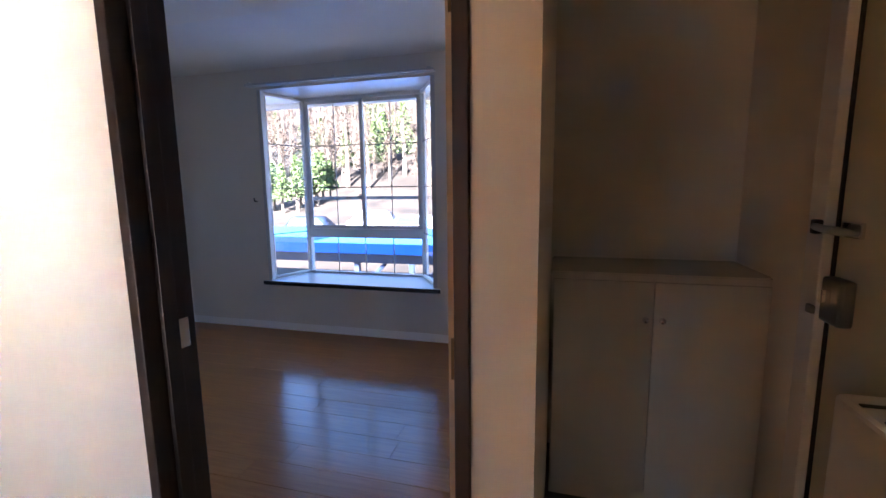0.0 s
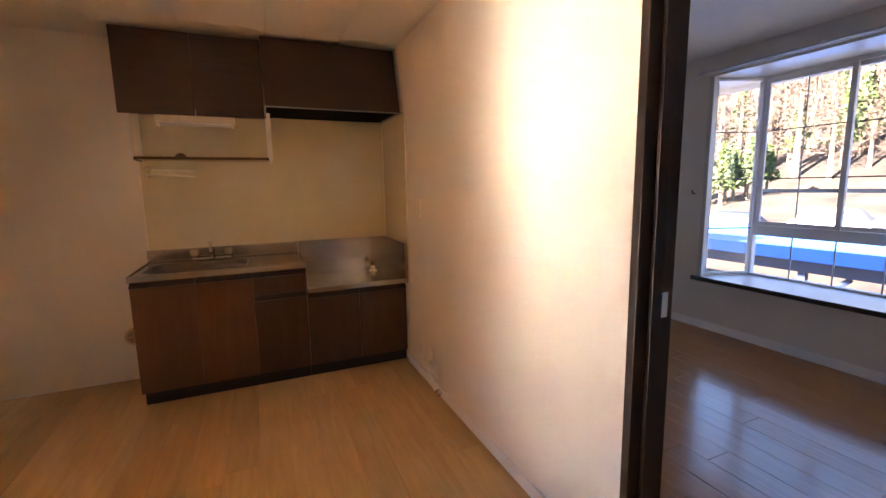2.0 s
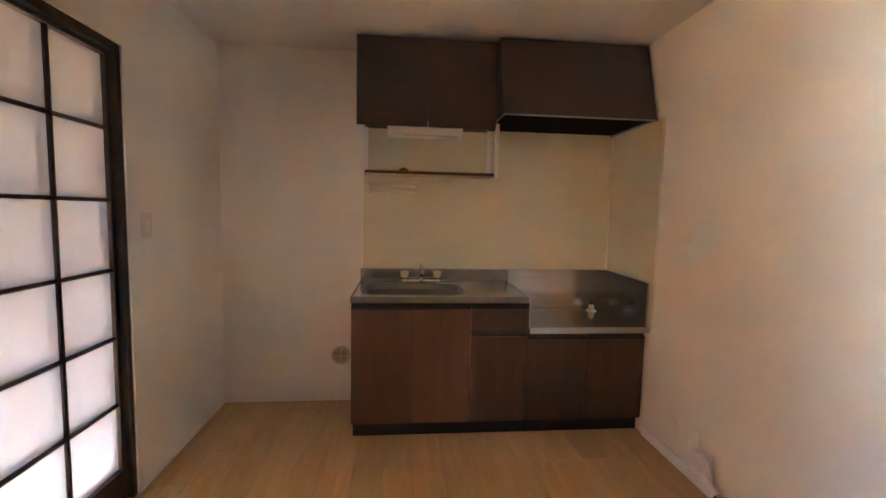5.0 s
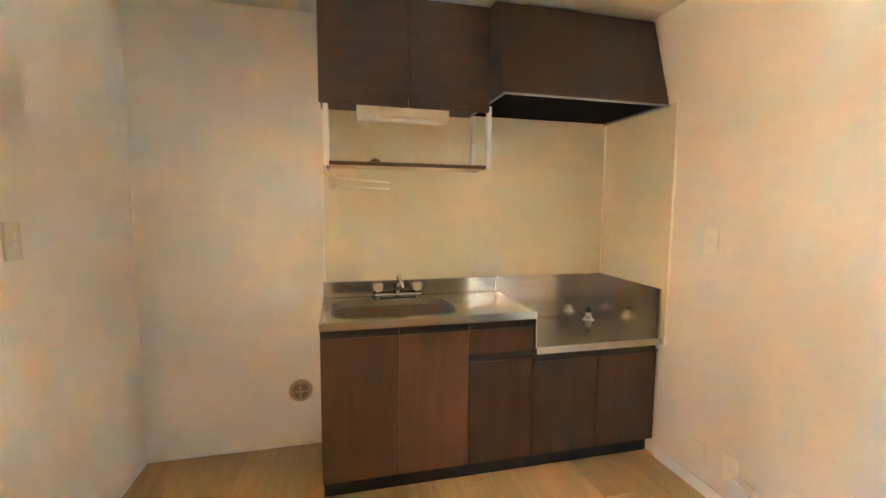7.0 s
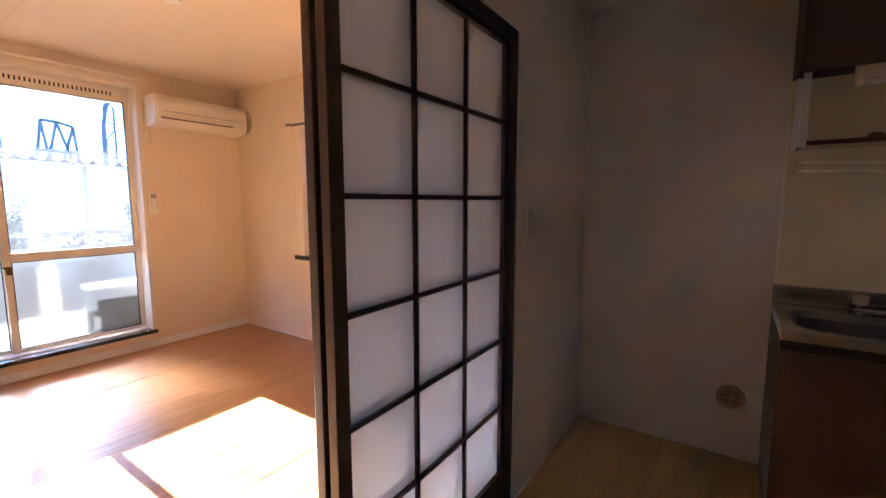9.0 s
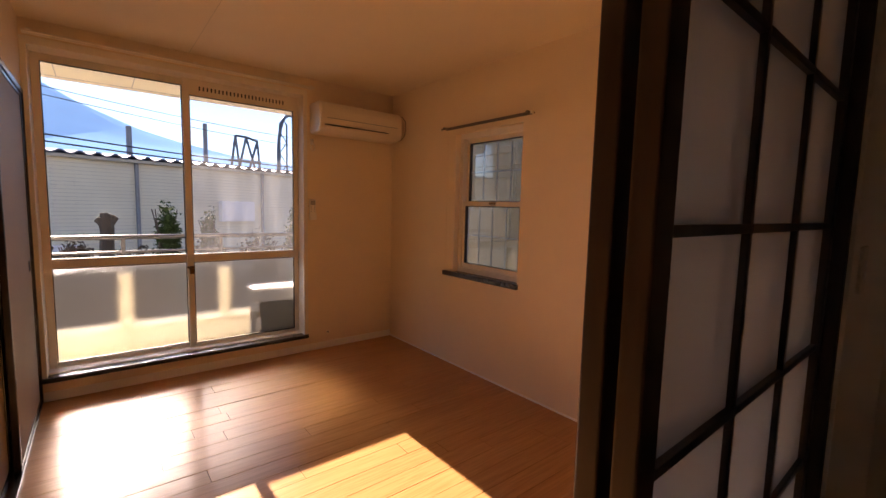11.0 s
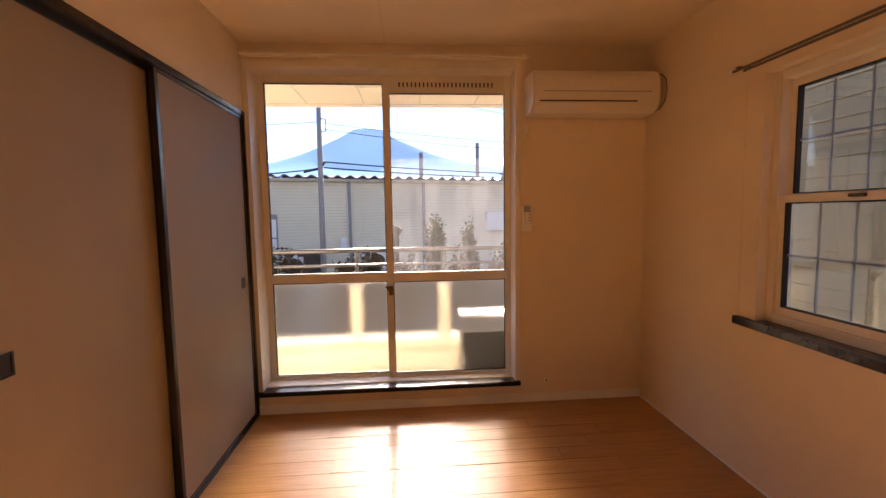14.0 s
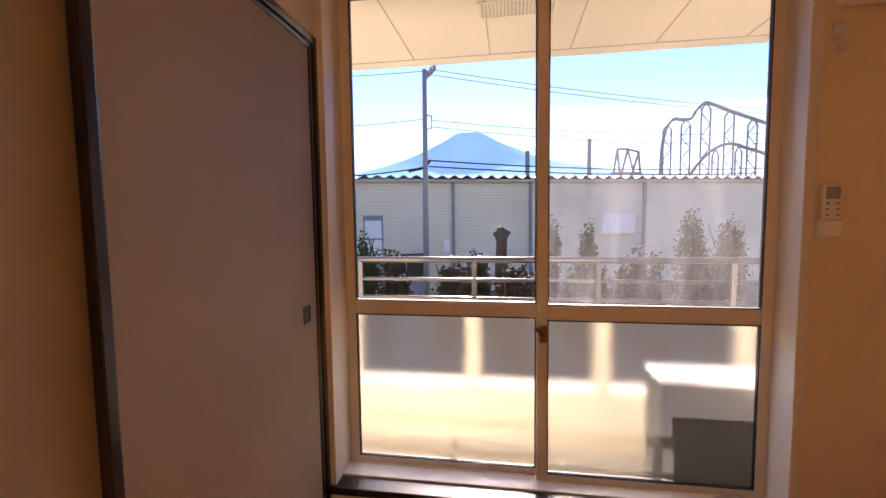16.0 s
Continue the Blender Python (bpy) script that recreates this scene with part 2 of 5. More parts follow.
M_SIDING = surface("warehouse_siding", (0.72, 0.68, 0.54), 0.7, vary=0.06, scale=0.4)
M_ROOF = surface("warehouse_roof_blue_grey", (0.07, 0.09, 0.13), 0.6, vary=0.1)
M_POLE = surface("weathered_concrete", (0.24, 0.25, 0.27), 0.8, vary=0.1)
M_CABLE = surface("black_cable", (0.02, 0.02, 0.022), 0.6, vary=0.1, relief=0.0)
M_ASPHALT = surface("asphalt", (0.034, 0.034, 0.036), 0.85, vary=0.2, scale=0.3, fine=40)
M_GROUND = surface("dry_ground", (0.20, 0.16, 0.11), 0.95, vary=0.3, scale=0.15, fine=6, relief=0.4)
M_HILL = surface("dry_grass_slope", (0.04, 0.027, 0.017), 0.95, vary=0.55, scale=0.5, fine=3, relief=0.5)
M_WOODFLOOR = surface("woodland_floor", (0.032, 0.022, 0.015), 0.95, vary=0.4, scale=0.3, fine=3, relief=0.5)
M_SLAB = surface("balcony_concrete", (0.42, 0.40, 0.32), 0.85, vary=0.15)
M_SIDING_D = surface("siding_joint", (0.46, 0.44, 0.37), 0.8, vary=0.1)
M_LEAF = surface("conifer_foliage", (0.045, 0.07, 0.022), 0.9, vary=0.4, scale=0.4, relief=0, spec=0.1)
M_LEAF_L = surface("bright_foliage", (0.07, 0.10, 0.03), 0.7, vary=0.35, scale=0.5, relief=0)
M_TWIG = surface("dry_twigs", (0.075, 0.052, 0.037), 0.9, vary=0.3, scale=2, relief=0)
M_TWIG_D = surface("brown_shrub_twigs", (0.065, 0.048, 0.03), 0.9, vary=0.3, scale=2, relief=0, spec=0.1)
M_TRUNK = surface("bark", (0.10, 0.075, 0.055), 0.9, vary=0.3, scale=2)
M_UNITCASE = surface("weathered_grey_casing", (0.03, 0.03, 0.028), 0.6, vary=0.1)
M_BLUE = surface("blue_painted_steel", (0.02, 0.16, 0.62), 0.45, vary=0.1, scale=0.7)
M_BLUE_L = surface("faded_blue_roof_sheet", (0.04, 0.17, 0.50), 0.5, vary=0.1, scale=0.7)
M_NAVY = surface("navy_steel", (0.02, 0.03, 0.07), 0.5, vary=0.1)
M_WSTEEL = surface("white_painted_steel", (0.75, 0.76, 0.78), 0.5, vary=0.05)
M_CAR = surface("silver_car_paint", (0.5, 0.52, 0.55), 0.3, 0.3, vary=0.04, relief=0)
M_TEAL = surface("coaster_track_teal", (0.055, 0.09, 0.14), 0.5, vary=0.1, relief=0)
M_FUJI = hazy("hazed_mountain", (0.10, 0.20, 0.355), 0.45)
M_CEDAR = surface("neighbour_siding", (0.33, 0.285, 0.18), 0.75, vary=0.08, scale=0.8)
M_YARD = surface("yard_asphalt", (0.07, 0.07, 0.075), 0.8, vary=0.12, scale=0.4)
M_LOCK = surface("dull_steel", (0.22, 0.21, 0.19), 0.35, 0.8, vary=0.1)
M_RAILW = surface("bronze_rail_metal", (0.17, 0.14, 0.105), 0.3, 0.7, vary=0.08)
M_SWITCH = surface("greyed_ivory_plastic", (0.74, 0.69, 0.58), 0.4, vary=0.04, relief=0.0)
M_JOINT_C = surface("ceiling_seam", (0.66, 0.565, 0.43), 0.9, vary=0.1)
M_TILE = surface("entry_tile", (0.25, 0.22, 0.19), 0.6, vary=0.1)

# ---- mesh helpers ----


def box(bm, x0, x1, y0, y1, z0, z1, m=None):
    """A box between two corners, turned by m."""
    vs = []
    for z in (z0, z1):
        for x, y in ((x0, y0), (x1, y0), (x1, y1), (x0, y1)):
            v = Vector((x, y, z))
            vs.append(bm.verts.new(m @ v if m else v))
    for f in ((0, 3, 2, 1), (4, 5, 6, 7), (0, 1, 5, 4), (1, 2, 6, 5), (2, 3, 7, 6), (3, 0, 4, 7)):
        bm.faces.new([vs[i] for i in f])
    return vs


def rbox(x0, x1, y0, y1, z0, z1, r=0.003, seg=2, m=None):
    """A new bmesh: one box with rounded edges."""
    bm = bmesh.new()
    box(bm, x0, x1, y0, y1, z0, z1, m)
    bmesh.ops.bevel(bm, geom=bm.edges[:], offset=r, segments=seg, affect="EDGES", profile=0.6)
    return bm


def tube(bm, points, r, seg=8, cap=True):
    """A round bar along points; r is one radius or one a point."""
    rings = []
    pts = [Vector(p) for p in points]
    for i, p in enumerate(pts):
        a = pts[max(i - 1, 0)]
        b = pts[min(i + 1, len(pts) - 1)]
        d = (b - a).normalized()
        up = Vector((0, 0, 1)) if abs(d.z) < 0.95 else Vector((1, 0, 0))
        u = d.cross(up).normalized()
        w = d.cross(u)
        rad = r[i] if isinstance(r, (list, tuple)) else r
        rings.append([bm.verts.new(p + (u * math.cos(k * math.tau / seg) + w * math.sin(k * math.tau / seg)) * rad) for k in range(seg)])
    for a, b in zip(rings, rings[1:]):
        for k in range(seg):
            bm.faces.new((a[k], a[(k + 1) % seg], b[(k + 1) % seg], b[k]))
    if cap:
        bm.faces.new(rings[0][::-1])
        bm.faces.new(rings[-1])


def bar(points, r, seg=8):
    bm = bmesh.new()
    tube(bm, points, r, seg)
    return bm


def prism(outline, axis, a, b):
    """A new bmesh: a flat outline pushed from a to b along an axis (the outline's two numbers are the other axes in order)."""
    bm = bmesh.new()

    def at(p, v):
        q = list(p)
        q.insert("xyz".index(axis), v)
        return bm.verts.new(q)
    lo = [at(p, a) for p in outline]
    hi = [at(p, b) for p in outline]
    bm.faces.new(lo[::-1])
    bm.faces.new(hi)
    for i in range(len(lo)):
        j = (i + 1) % len(lo)
        bm.faces.new((lo[i], lo[j], hi[j], hi[i]))
    bmesh.ops.recalc_face_normals(bm, faces=bm.faces[:])
    return bm


def finish(bm, name, material, smooth=False):
    bmesh.ops.recalc_face_normals(bm, faces=bm.faces[:])
    me = bpy.data.meshes.new(name)
    bm.to_mesh(me)
    bm.free()
    me.materials.append(material)
    if smooth:
        for p in me.polygons:
            p.use_smooth = True
    return me


def thing(name, base, label, category, group="", kind=""):
    e = new(name)
    e.empty_display_size = 0.1
    e.location = base
    return tagged(e, label, category, group, kind)


def part(name, bm, material, parent, label="", smooth=False):
    """One mesh under a thing or a part; its points are given in the world."""
    ob = new(name, finish(bm, name, material, smooth))
    ob.parent = parent
    if parent.type == "EMPTY":
        ob.matrix_parent_inverse = Matrix.Translation(parent.location).inverted()
    return tagged(ob, label) if label else ob


def solo(name, bm, material, label, category="", group="", kind="", smooth=False):
    """A thing that is one mesh."""
    return tagged(new(name, finish(bm, name, material, smooth)), label, category, group, kind)


def setting(name, boxes, material, label, category):
    bm = bmesh.new()
    for b in boxes:
        box(bm, *b)
    return solo(name, bm, material, label, category, kind="structure")

# ---- the plan ----
W, N, S, RS, CL = -3.218, 1.026, -1.50, -4.93, -0.65   # west wall, kitchen's north and south walls, south room's window wall, closet wall
NN, E, T = 3.60, 1.00, 0.12                            # north room's window wall, east wall, wall thickness
HK, HN, HS = 2.24, 2.31, 2.34                          # ceilings
TOP = 2.6
DX0, DX1 = -0.688, 0.085                                # north room's door
OX0, OX1, OZ = -2.315, -0.63, 1.890                     # opening with the sliding glass doors
BX0, BX1, BZ0, BZ1 = -2.33, -0.72, 0.46, 2.14          # bay window
SX0, SX1, SZ0, SZ1 = -2.375, -0.65, 0.15, 2.24         # balcony window
YX0, YX1, YZ0, YZ1 = -4.075, -3.285, 0.765, 1.88       # sash window in the west wall

wall_west = setting("wall_west", (
    (W - 0.16, W, RS - 0.18, YX0, -0.2, TOP), (W - 0.16, W, YX0, YX1, -0.2, YZ0), (W - 0.16, W, YX0, YX1, YZ1, TOP),
    (W - 0.16, W, YX1, S - T, -0.2, TOP)), M_WALL_S, "papered west wall with a small sash window, warm light in its colour", "wall")
wall_kitchen_west = setting("wall_kitchen_west", ((W - 0.16, W, S - T, NN + T, -0.2, TOP),), M_WALL, "off-white papered wall behind the kitchen unit", "wall")
wall_kitchen_north = setting("wall_kitchen_north", (
    (W, DX0, N, N + T, -0.2, TOP), (DX0, DX1, N, N + T, 2.0, TOP), (DX1, 0.20, N, N + T, -0.2, TOP)), M_WALL,
    "off-white papered kitchen wall with a doorway", "wall")
wall_entry_west = setting("wall_entry_west", ((0.10, 0.20, N + T, NN, -0.2, TOP),), M_WALL, "papered wall beside the entry", "wall")
wall_entry_north = setting("wall_entry_north", ((0.20, E + 0.12, 2.46, 2.58, -0.2, TOP),), M_WALL, "papered wall behind the shoe cupboard", "wall")
wall_east = setting("wall_east", (
    (E, E + 0.12, S - T, 0.89, -0.2, TOP), (E, E + 0.12, 0.89, 1.77, 2.02, TOP), (E, E + 0.12, 1.77, 2.46, -0.2, TOP)), M_WALL,
    "papered wall around the entry door", "wall")
wall_kitchen_south = setting("wall_kitchen_south", (
    (W, OX0, S - T, S, -0.2, TOP), (OX0, OX1, S - T, S, OZ, TOP), (OX1, E, S - T, S, -0.2, TOP)), M_WALL,
    "off-white papered wall with a wide opening for sliding doors", "wall")
wall_closet = setting("wall_closet", (
    (CL, CL + 0.10, -3.18, S - T, -0.2, TOP), (CL, CL + 0.10, RS, -3.18, 1.925, TOP), (CL + 0.75, CL + 0.87, RS, S - T, -0.2, TOP),
    (CL + 0.10, CL + 0.75, -3.30, -3.18, -0.2, TOP)), M_WALL_S, "papered wall around the closet, warm light in its colour", "wall")
wall_south = setting("wall_south", (
    (W, SX0, RS - 0.18, RS, -0.2, TOP), (SX0, SX1, RS - 0.18, RS, -0.2, SZ0 - 0.03), (SX0, SX1, RS - 0.18, RS, SZ1, TOP),
    (SX1, 0.22, RS - 0.18, RS, -0.2, TOP)), M_WALL_S, "papered wall around the balcony window, warm light in its colour", "wall")
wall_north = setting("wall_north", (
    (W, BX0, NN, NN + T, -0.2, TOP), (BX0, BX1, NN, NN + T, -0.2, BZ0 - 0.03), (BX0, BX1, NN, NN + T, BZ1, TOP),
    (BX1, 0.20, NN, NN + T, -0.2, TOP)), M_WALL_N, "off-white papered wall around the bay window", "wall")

# ceilings: kitchen boards with open joints, the rooms plain paper
bm = bmesh.new()
cy = S - 0.135
row = 0
while cy < 2.46:
    cx = W - (0.455 if row % 2 else 0.0)
    while cx < E:
        box(bm, max(cx + 0.0007, W), min(cx + 0.9093, E), max(cy + 0.0007, S), min(cy + 0.4543, 2.46), HK, HK + 0.012)
        cx += 0.91
    cy += 0.455
    row += 1
box(bm, W, E, S, 2.46, HK + 0.012, HK + 0.05)
solo("ceiling_kitchen", bm, M_CEIL, "off-white ceiling boards with fine joints", "ceiling", kind="structure")
setting("ceiling_north", ((W, 0.10, N + T, NN, HN, HN + 0.05),), M_CEIL_N, "white papered bedroom ceiling", "ceiling")
setting("ceiling_south", ((W, CL, RS, S - T, HS, HS + 0.05),), M_CEIL_S, "off-white papered ceiling", "ceiling")
setting("trim_ceiling_seam", ((-1.5225, -1.5195, RS, S - T, HS - 0.0015, HS + 0.001),), M_JOINT_C, "fine seam in the papered ceiling", "trim")
setting("ceiling_slab", ((W - 0.16, E + 0.12, RS - 0.18, NN + T, TOP, TOP + 0.15),), M_WALL, "slab above the rooms", "ceiling")

# subfloors; the boards are laid last
floor_kitchen = setting("floor_kitchen", ((W, E, S - T, N + T, -0.15, -0.008),), M_JOINT, "honey-brown wooden kitchen floor", "floor")
floor_south = setting("floor_south", ((W, CL + 0.1, RS, S - T, -0.15, -0.008),), M_JOINT, "glossy orange-brown wooden floor", "floor")
floor_north = setting("floor_north", ((W, 0.10, N + T, NN, -0.15, -0.008),), M_JOINT, "brown wooden bedroom floor", "floor")
setting("floor_entry", ((0.20, E, N + T, 2.46, -0.20, -0.06),), M_TILE, "brown tiled entry floor", "floor")

# skirtings
bm = bmesh.new()
box(bm, -2.68, DX0, N - 0.012, N, 0, 0.058)
box(bm, DX1, 0.20, N - 0.012, N, 0, 0.058)
solo("baseboard_kitchen", bm, M_TRIM, "white skirting along the kitchen wall", "skirting", kind="structure")
bm = bmesh.new()
box(bm, W + 0.004, SX1 - 0.003, RS, RS + 0.008, 0, 0.06)
solo("baseboard_south", bm, M_TRIM, "white skirting under the balcony window", "skirting", kind="structure")
bm = bmesh.new()
box(bm, W + 0.008, 0.092, NN - 0.008, NN, 0, 0.07)
box(bm, W, W + 0.008, N + T, NN, 0, 0.07)
solo("baseboard_north", bm, M_TRIM, "white skirting around the bedroom", "skirting", kind="structure")
bm = bmesh.new()
box(bm, W, W + 0.004, RS, S - T, 0, 0.012)
box(bm, W, W + 0.004, S + 0.004, -0.64, 0, 0.012)
box(bm, W, OX0 - 0.01, S, S + 0.004, 0, 0.012)
solo("trim_floor_edge", bm, M_TRIM, "thin pale caulk strip between wall and floor", "trim", kind="structure")

# ---- doorway and door to the north room ----
door_frame = thing("door_1", (-0.3, N, 0), "dark-stained wooden door frame standing open to the bedroom", "door frame", kind="structure")
for x0, x1, side in ((DX0, DX0 + 0.028, 1), (DX1 - 0.028, DX1, -1)):
    part("jamb", rbox(x0, x1, N - 0.012, N + T + 0.012, 0, 1.998, 0.003), M_DARKWOOD, door_frame)
    sx0, sx1 = (x1, x1 + 0.012) if side > 0 else (x0 - 0.012, x0)
    part("door_stop", rbox(sx0, sx1, N + 0.035, N + 0.075, 0, 1.97, 0.002), M_DARKWOOD, door_frame)
part("head", rbox(DX0 + 0.028, DX1 - 0.028, N - 0.012, N + T + 0.012, 1.97, 1.998, 0.003), M_DARKWOOD, door_frame)
part("strike_plate", rbox(DX0 + 0.028, DX0 + 0.031, N + 0.08, N + 0.11, 0.89, 0.965, 0.001), M_CHROME, door_frame, "steel strike plate")
LEAF = Matrix.Translation((DX1 - 0.034, N + 0.112, 0)) @ Matrix.Rotation(radians(6), 4, "Z")
door_leaf = thing("bedroom_door", (DX1 - 0.034, N + 0.112, 0), "pale wooden bedroom door standing open, lever handle and brass hinges", "door")
bm = bmesh.new()
box(bm, -0.036, 0.0, 0.0, 0.70, 0.008, 1.965, LEAF)
bmesh.ops.bevel(bm, geom=bm.edges[:], offset=0.002, segments=2, affect="EDGES")
leaf = part("leaf", bm, M_DOOR, door_leaf)
for hz in (0.20, 0.875, 1.60):
    bm = bmesh.new()
    box(bm, -0.030, 0.004, -0.003, 0.0, hz, hz + 0.09, LEAF)
    tube(bm, [LEAF @ Vector((0.008, -0.004, hz)), LEAF @ Vector((0.008, -0.004, hz + 0.09))], 0.006, 10)
    hinge = part("hinge", bm, M_BRASS, door_leaf, "aged brass butt hinge")
    for dz in (0.015, 0.045, 0.075):
        part("screw", bar([LEAF @ Vector((-0.020, -0.003, hz + dz)), LEAF @ Vector((-0.020, -0.0045, hz + dz))], 0.0035, 8), M_CHROME, hinge)
for sx, name in ((-0.036, "lever_handle"), (0.0, "lever_handle")):
    sgn = -1 if sx < 0 else 1
    bm = bmesh.new()
    tube(bm, [LEAF @ Vector((sx, 0.63, 0.93)), LEAF @ Vector((sx + sgn * 0.006, 0.63, 0.93))], 0.026, 20)
    tube(bm, [LEAF @ Vector((sx, 0.63, 0.93)), LEAF @ Vector((sx + sgn * 0.05, 0.63, 0.93))], 0.010, 12)
    tube(bm, [LEAF @ Vector((sx + sgn * 0.045, 0.645, 0.93)), LEAF @ Vector((sx + sgn * 0.048, 0.58, 0.93)), LEAF @ Vector((sx + sgn * 0.045, 0.52, 0.928))], (0.011, 0.010, 0.008), 12)
    part(name, bm, M_CHROME, door_leaf, "satin steel lever handle", True)

# ---- entry: shoe cupboard and front door ----
shoe = thing("shoe_cupboard", (0.6, 2.26, -0.06), "low cream laminate shoe cupboard with two doors", "cupboard")
bm = rbox(0.215, 0.985, 2.085, 2.455, -0.06, 0.915, 0.003)
part("body", bm, M_SHOE, shoe)
bm = prism([(0.205, 2.065), (0.955, 2.065), (0.982, 2.075), (0.992, 2.10), (0.992, 2.455), (0.205, 2.455)], "z", 0.915, 0.938)
bmesh.ops.bevel(bm, geom=[e for e in bm.edges], offset=0.006, segments=2, affect="EDGES")
part("top", bm, M_SHOE, shoe)
for x0, x1, kx in ((0.218, 0.592, 0.565), (0.596, 0.982, 0.625)):
    d = part("door", rbox(x0, x1, 2.066, 2.084, 0.02, 0.905, 0.004), M_SHOE, shoe)
    bm = bar([(kx, 2.066, 0.76), (kx, 2.056, 0.76), (kx, 2.05, 0.76), (kx, 2.042, 0.76)], (0.006, 0.006, 0.012, 0.010), 14)
    part("knob", bm, M_CHROME, d, "small chrome knob", True)
entry = thing("door_2", (E, 1.33, -0.06), "cream steel front door with a chain, latch and letter box", "door", kind="structure")
part("frame", rbox(E - 0.035, E + 0.02, 1.77, 1.855, -0.06, 2.06, 0.006), M_TRIM, entry)
part("frame", rbox(E - 0.035, E + 0.02, 0.805, 0.89, -0.06, 2.06, 0.006), M_TRIM, entry)
part("frame", rbox(E - 0.035, E + 0.02, 0.89, 1.77, 2.02, 2.06, 0.004), M_TRIM, entry)
part("door_seal", rbox(E - 0.008, E + 0.004, 1.762, 1.77, -0.05, 2.015, 0.001), M_GASKET, entry, "dark rubber seal")
part("leaf", rbox(E + 0.0, E + 0.04, 0.893, 1.762, -0.05, 2.015, 0.003), M_ENTRY, entry)
part("chain_plate", rbox(E - 0.012, E + 0.0, 1.655, 1.735, 1.128, 1.172, 0.004), M_CHROME, entry, "worn steel chain plate")
part("chain_bracket", rbox(E - 0.058, E - 0.035, 1.770, 1.795, 1.13, 1.172, 0.006), M_BLACK, entry, "dark door chain bracket")
bm = bar([(E - 0.055, 1.775, 1.152), (E - 0.06, 1.72, 1.150), (E - 0.052, 1.66, 1.148), (E - 0.04, 1.615, 1.146)], (0.010, 0.011, 0.012, 0.006), 10)
part("chain_arm", bm, M_GREYP, entry, "", True)
lk = part("lock_case", rbox(E - 0.04, E + 0.0, 1.655, 1.745, 0.885, 1.015, 0.012, 3), M_LOCK, entry, "dull steel lock case")
part("thumb_turn", rbox(E - 0.065, E - 0.04, 1.69, 1.705, 0.945, 0.985, 0.004), M_CHROME, lk)
part("strike", rbox(E - 0.048, E - 0.035, 1.765, 1.795, 0.895, 0.92, 0.004), M_LOCK, lk, "dull latch strike")
lb = part("letter_box", rbox(E - 0.12, E + 0.0, 1.05, 1.49, 0.42, 0.78, 0.02, 3), M_WHITE, entry, "white letter box")
for i in range(5):
    part("slot", rbox(E - 0.105, E - 0.03, 1.09 + i * 0.08, 1.105 + i * 0.08, 0.777, 0.782, 0.001), M_BLACK, lb)
part("catch", bar([(E - 0.12, 1.36, 0.47), (E - 0.135, 1.36, 0.47)], 0.013, 12), M_CHROME, lb, "small steel catch")

# ---- sliding glass doors between kitchen and south room ----
track = thing("door_3", (-1.5, S - 0.06, 0), "dark wooden frame and track of the sliding doors", "door frame", kind="structure")
part("jamb", rbox(OX0, OX0 + 0.024, S - T - 0.008, S - 0.008, 0, OZ, 0.003), M_DARKWOOD, track)
part("jamb", rbox(OX1 - 0.03, OX1, S - T - 0.008, S - 0.008, 0, OZ, 0.003), M_DARKWOOD, track)
bm = bmesh.new()
for y0, y1 in ((S - T - 0.008, S - 0.110), (S - 0.076, S - 0.066), (S - 0.032, S - 0.008)):
    box(bm, OX0 + 0.03, OX1 - 0.03, y0, y1, OZ - 0.034, OZ)
box(bm, OX0 + 0.03, OX1 - 0.03, S - T - 0.006, S - 0.010, OZ - 0.010, OZ - 0.001)
part("head_track", bm, M_DARKWOOD, track)
part("floor_track", rbox(OX0 + 0.03, OX1 - 0.03, S - T - 0.004, S - 0.006, -0.008, 0.004, 0.002), M_DARKWOOD, track)


def face_room(ob):
    """Turns a single pane's front to the north, into the flat."""
    if ob.data.polygons[0].normal.y < 0:
        ob.data.flip_normals()
    return ob


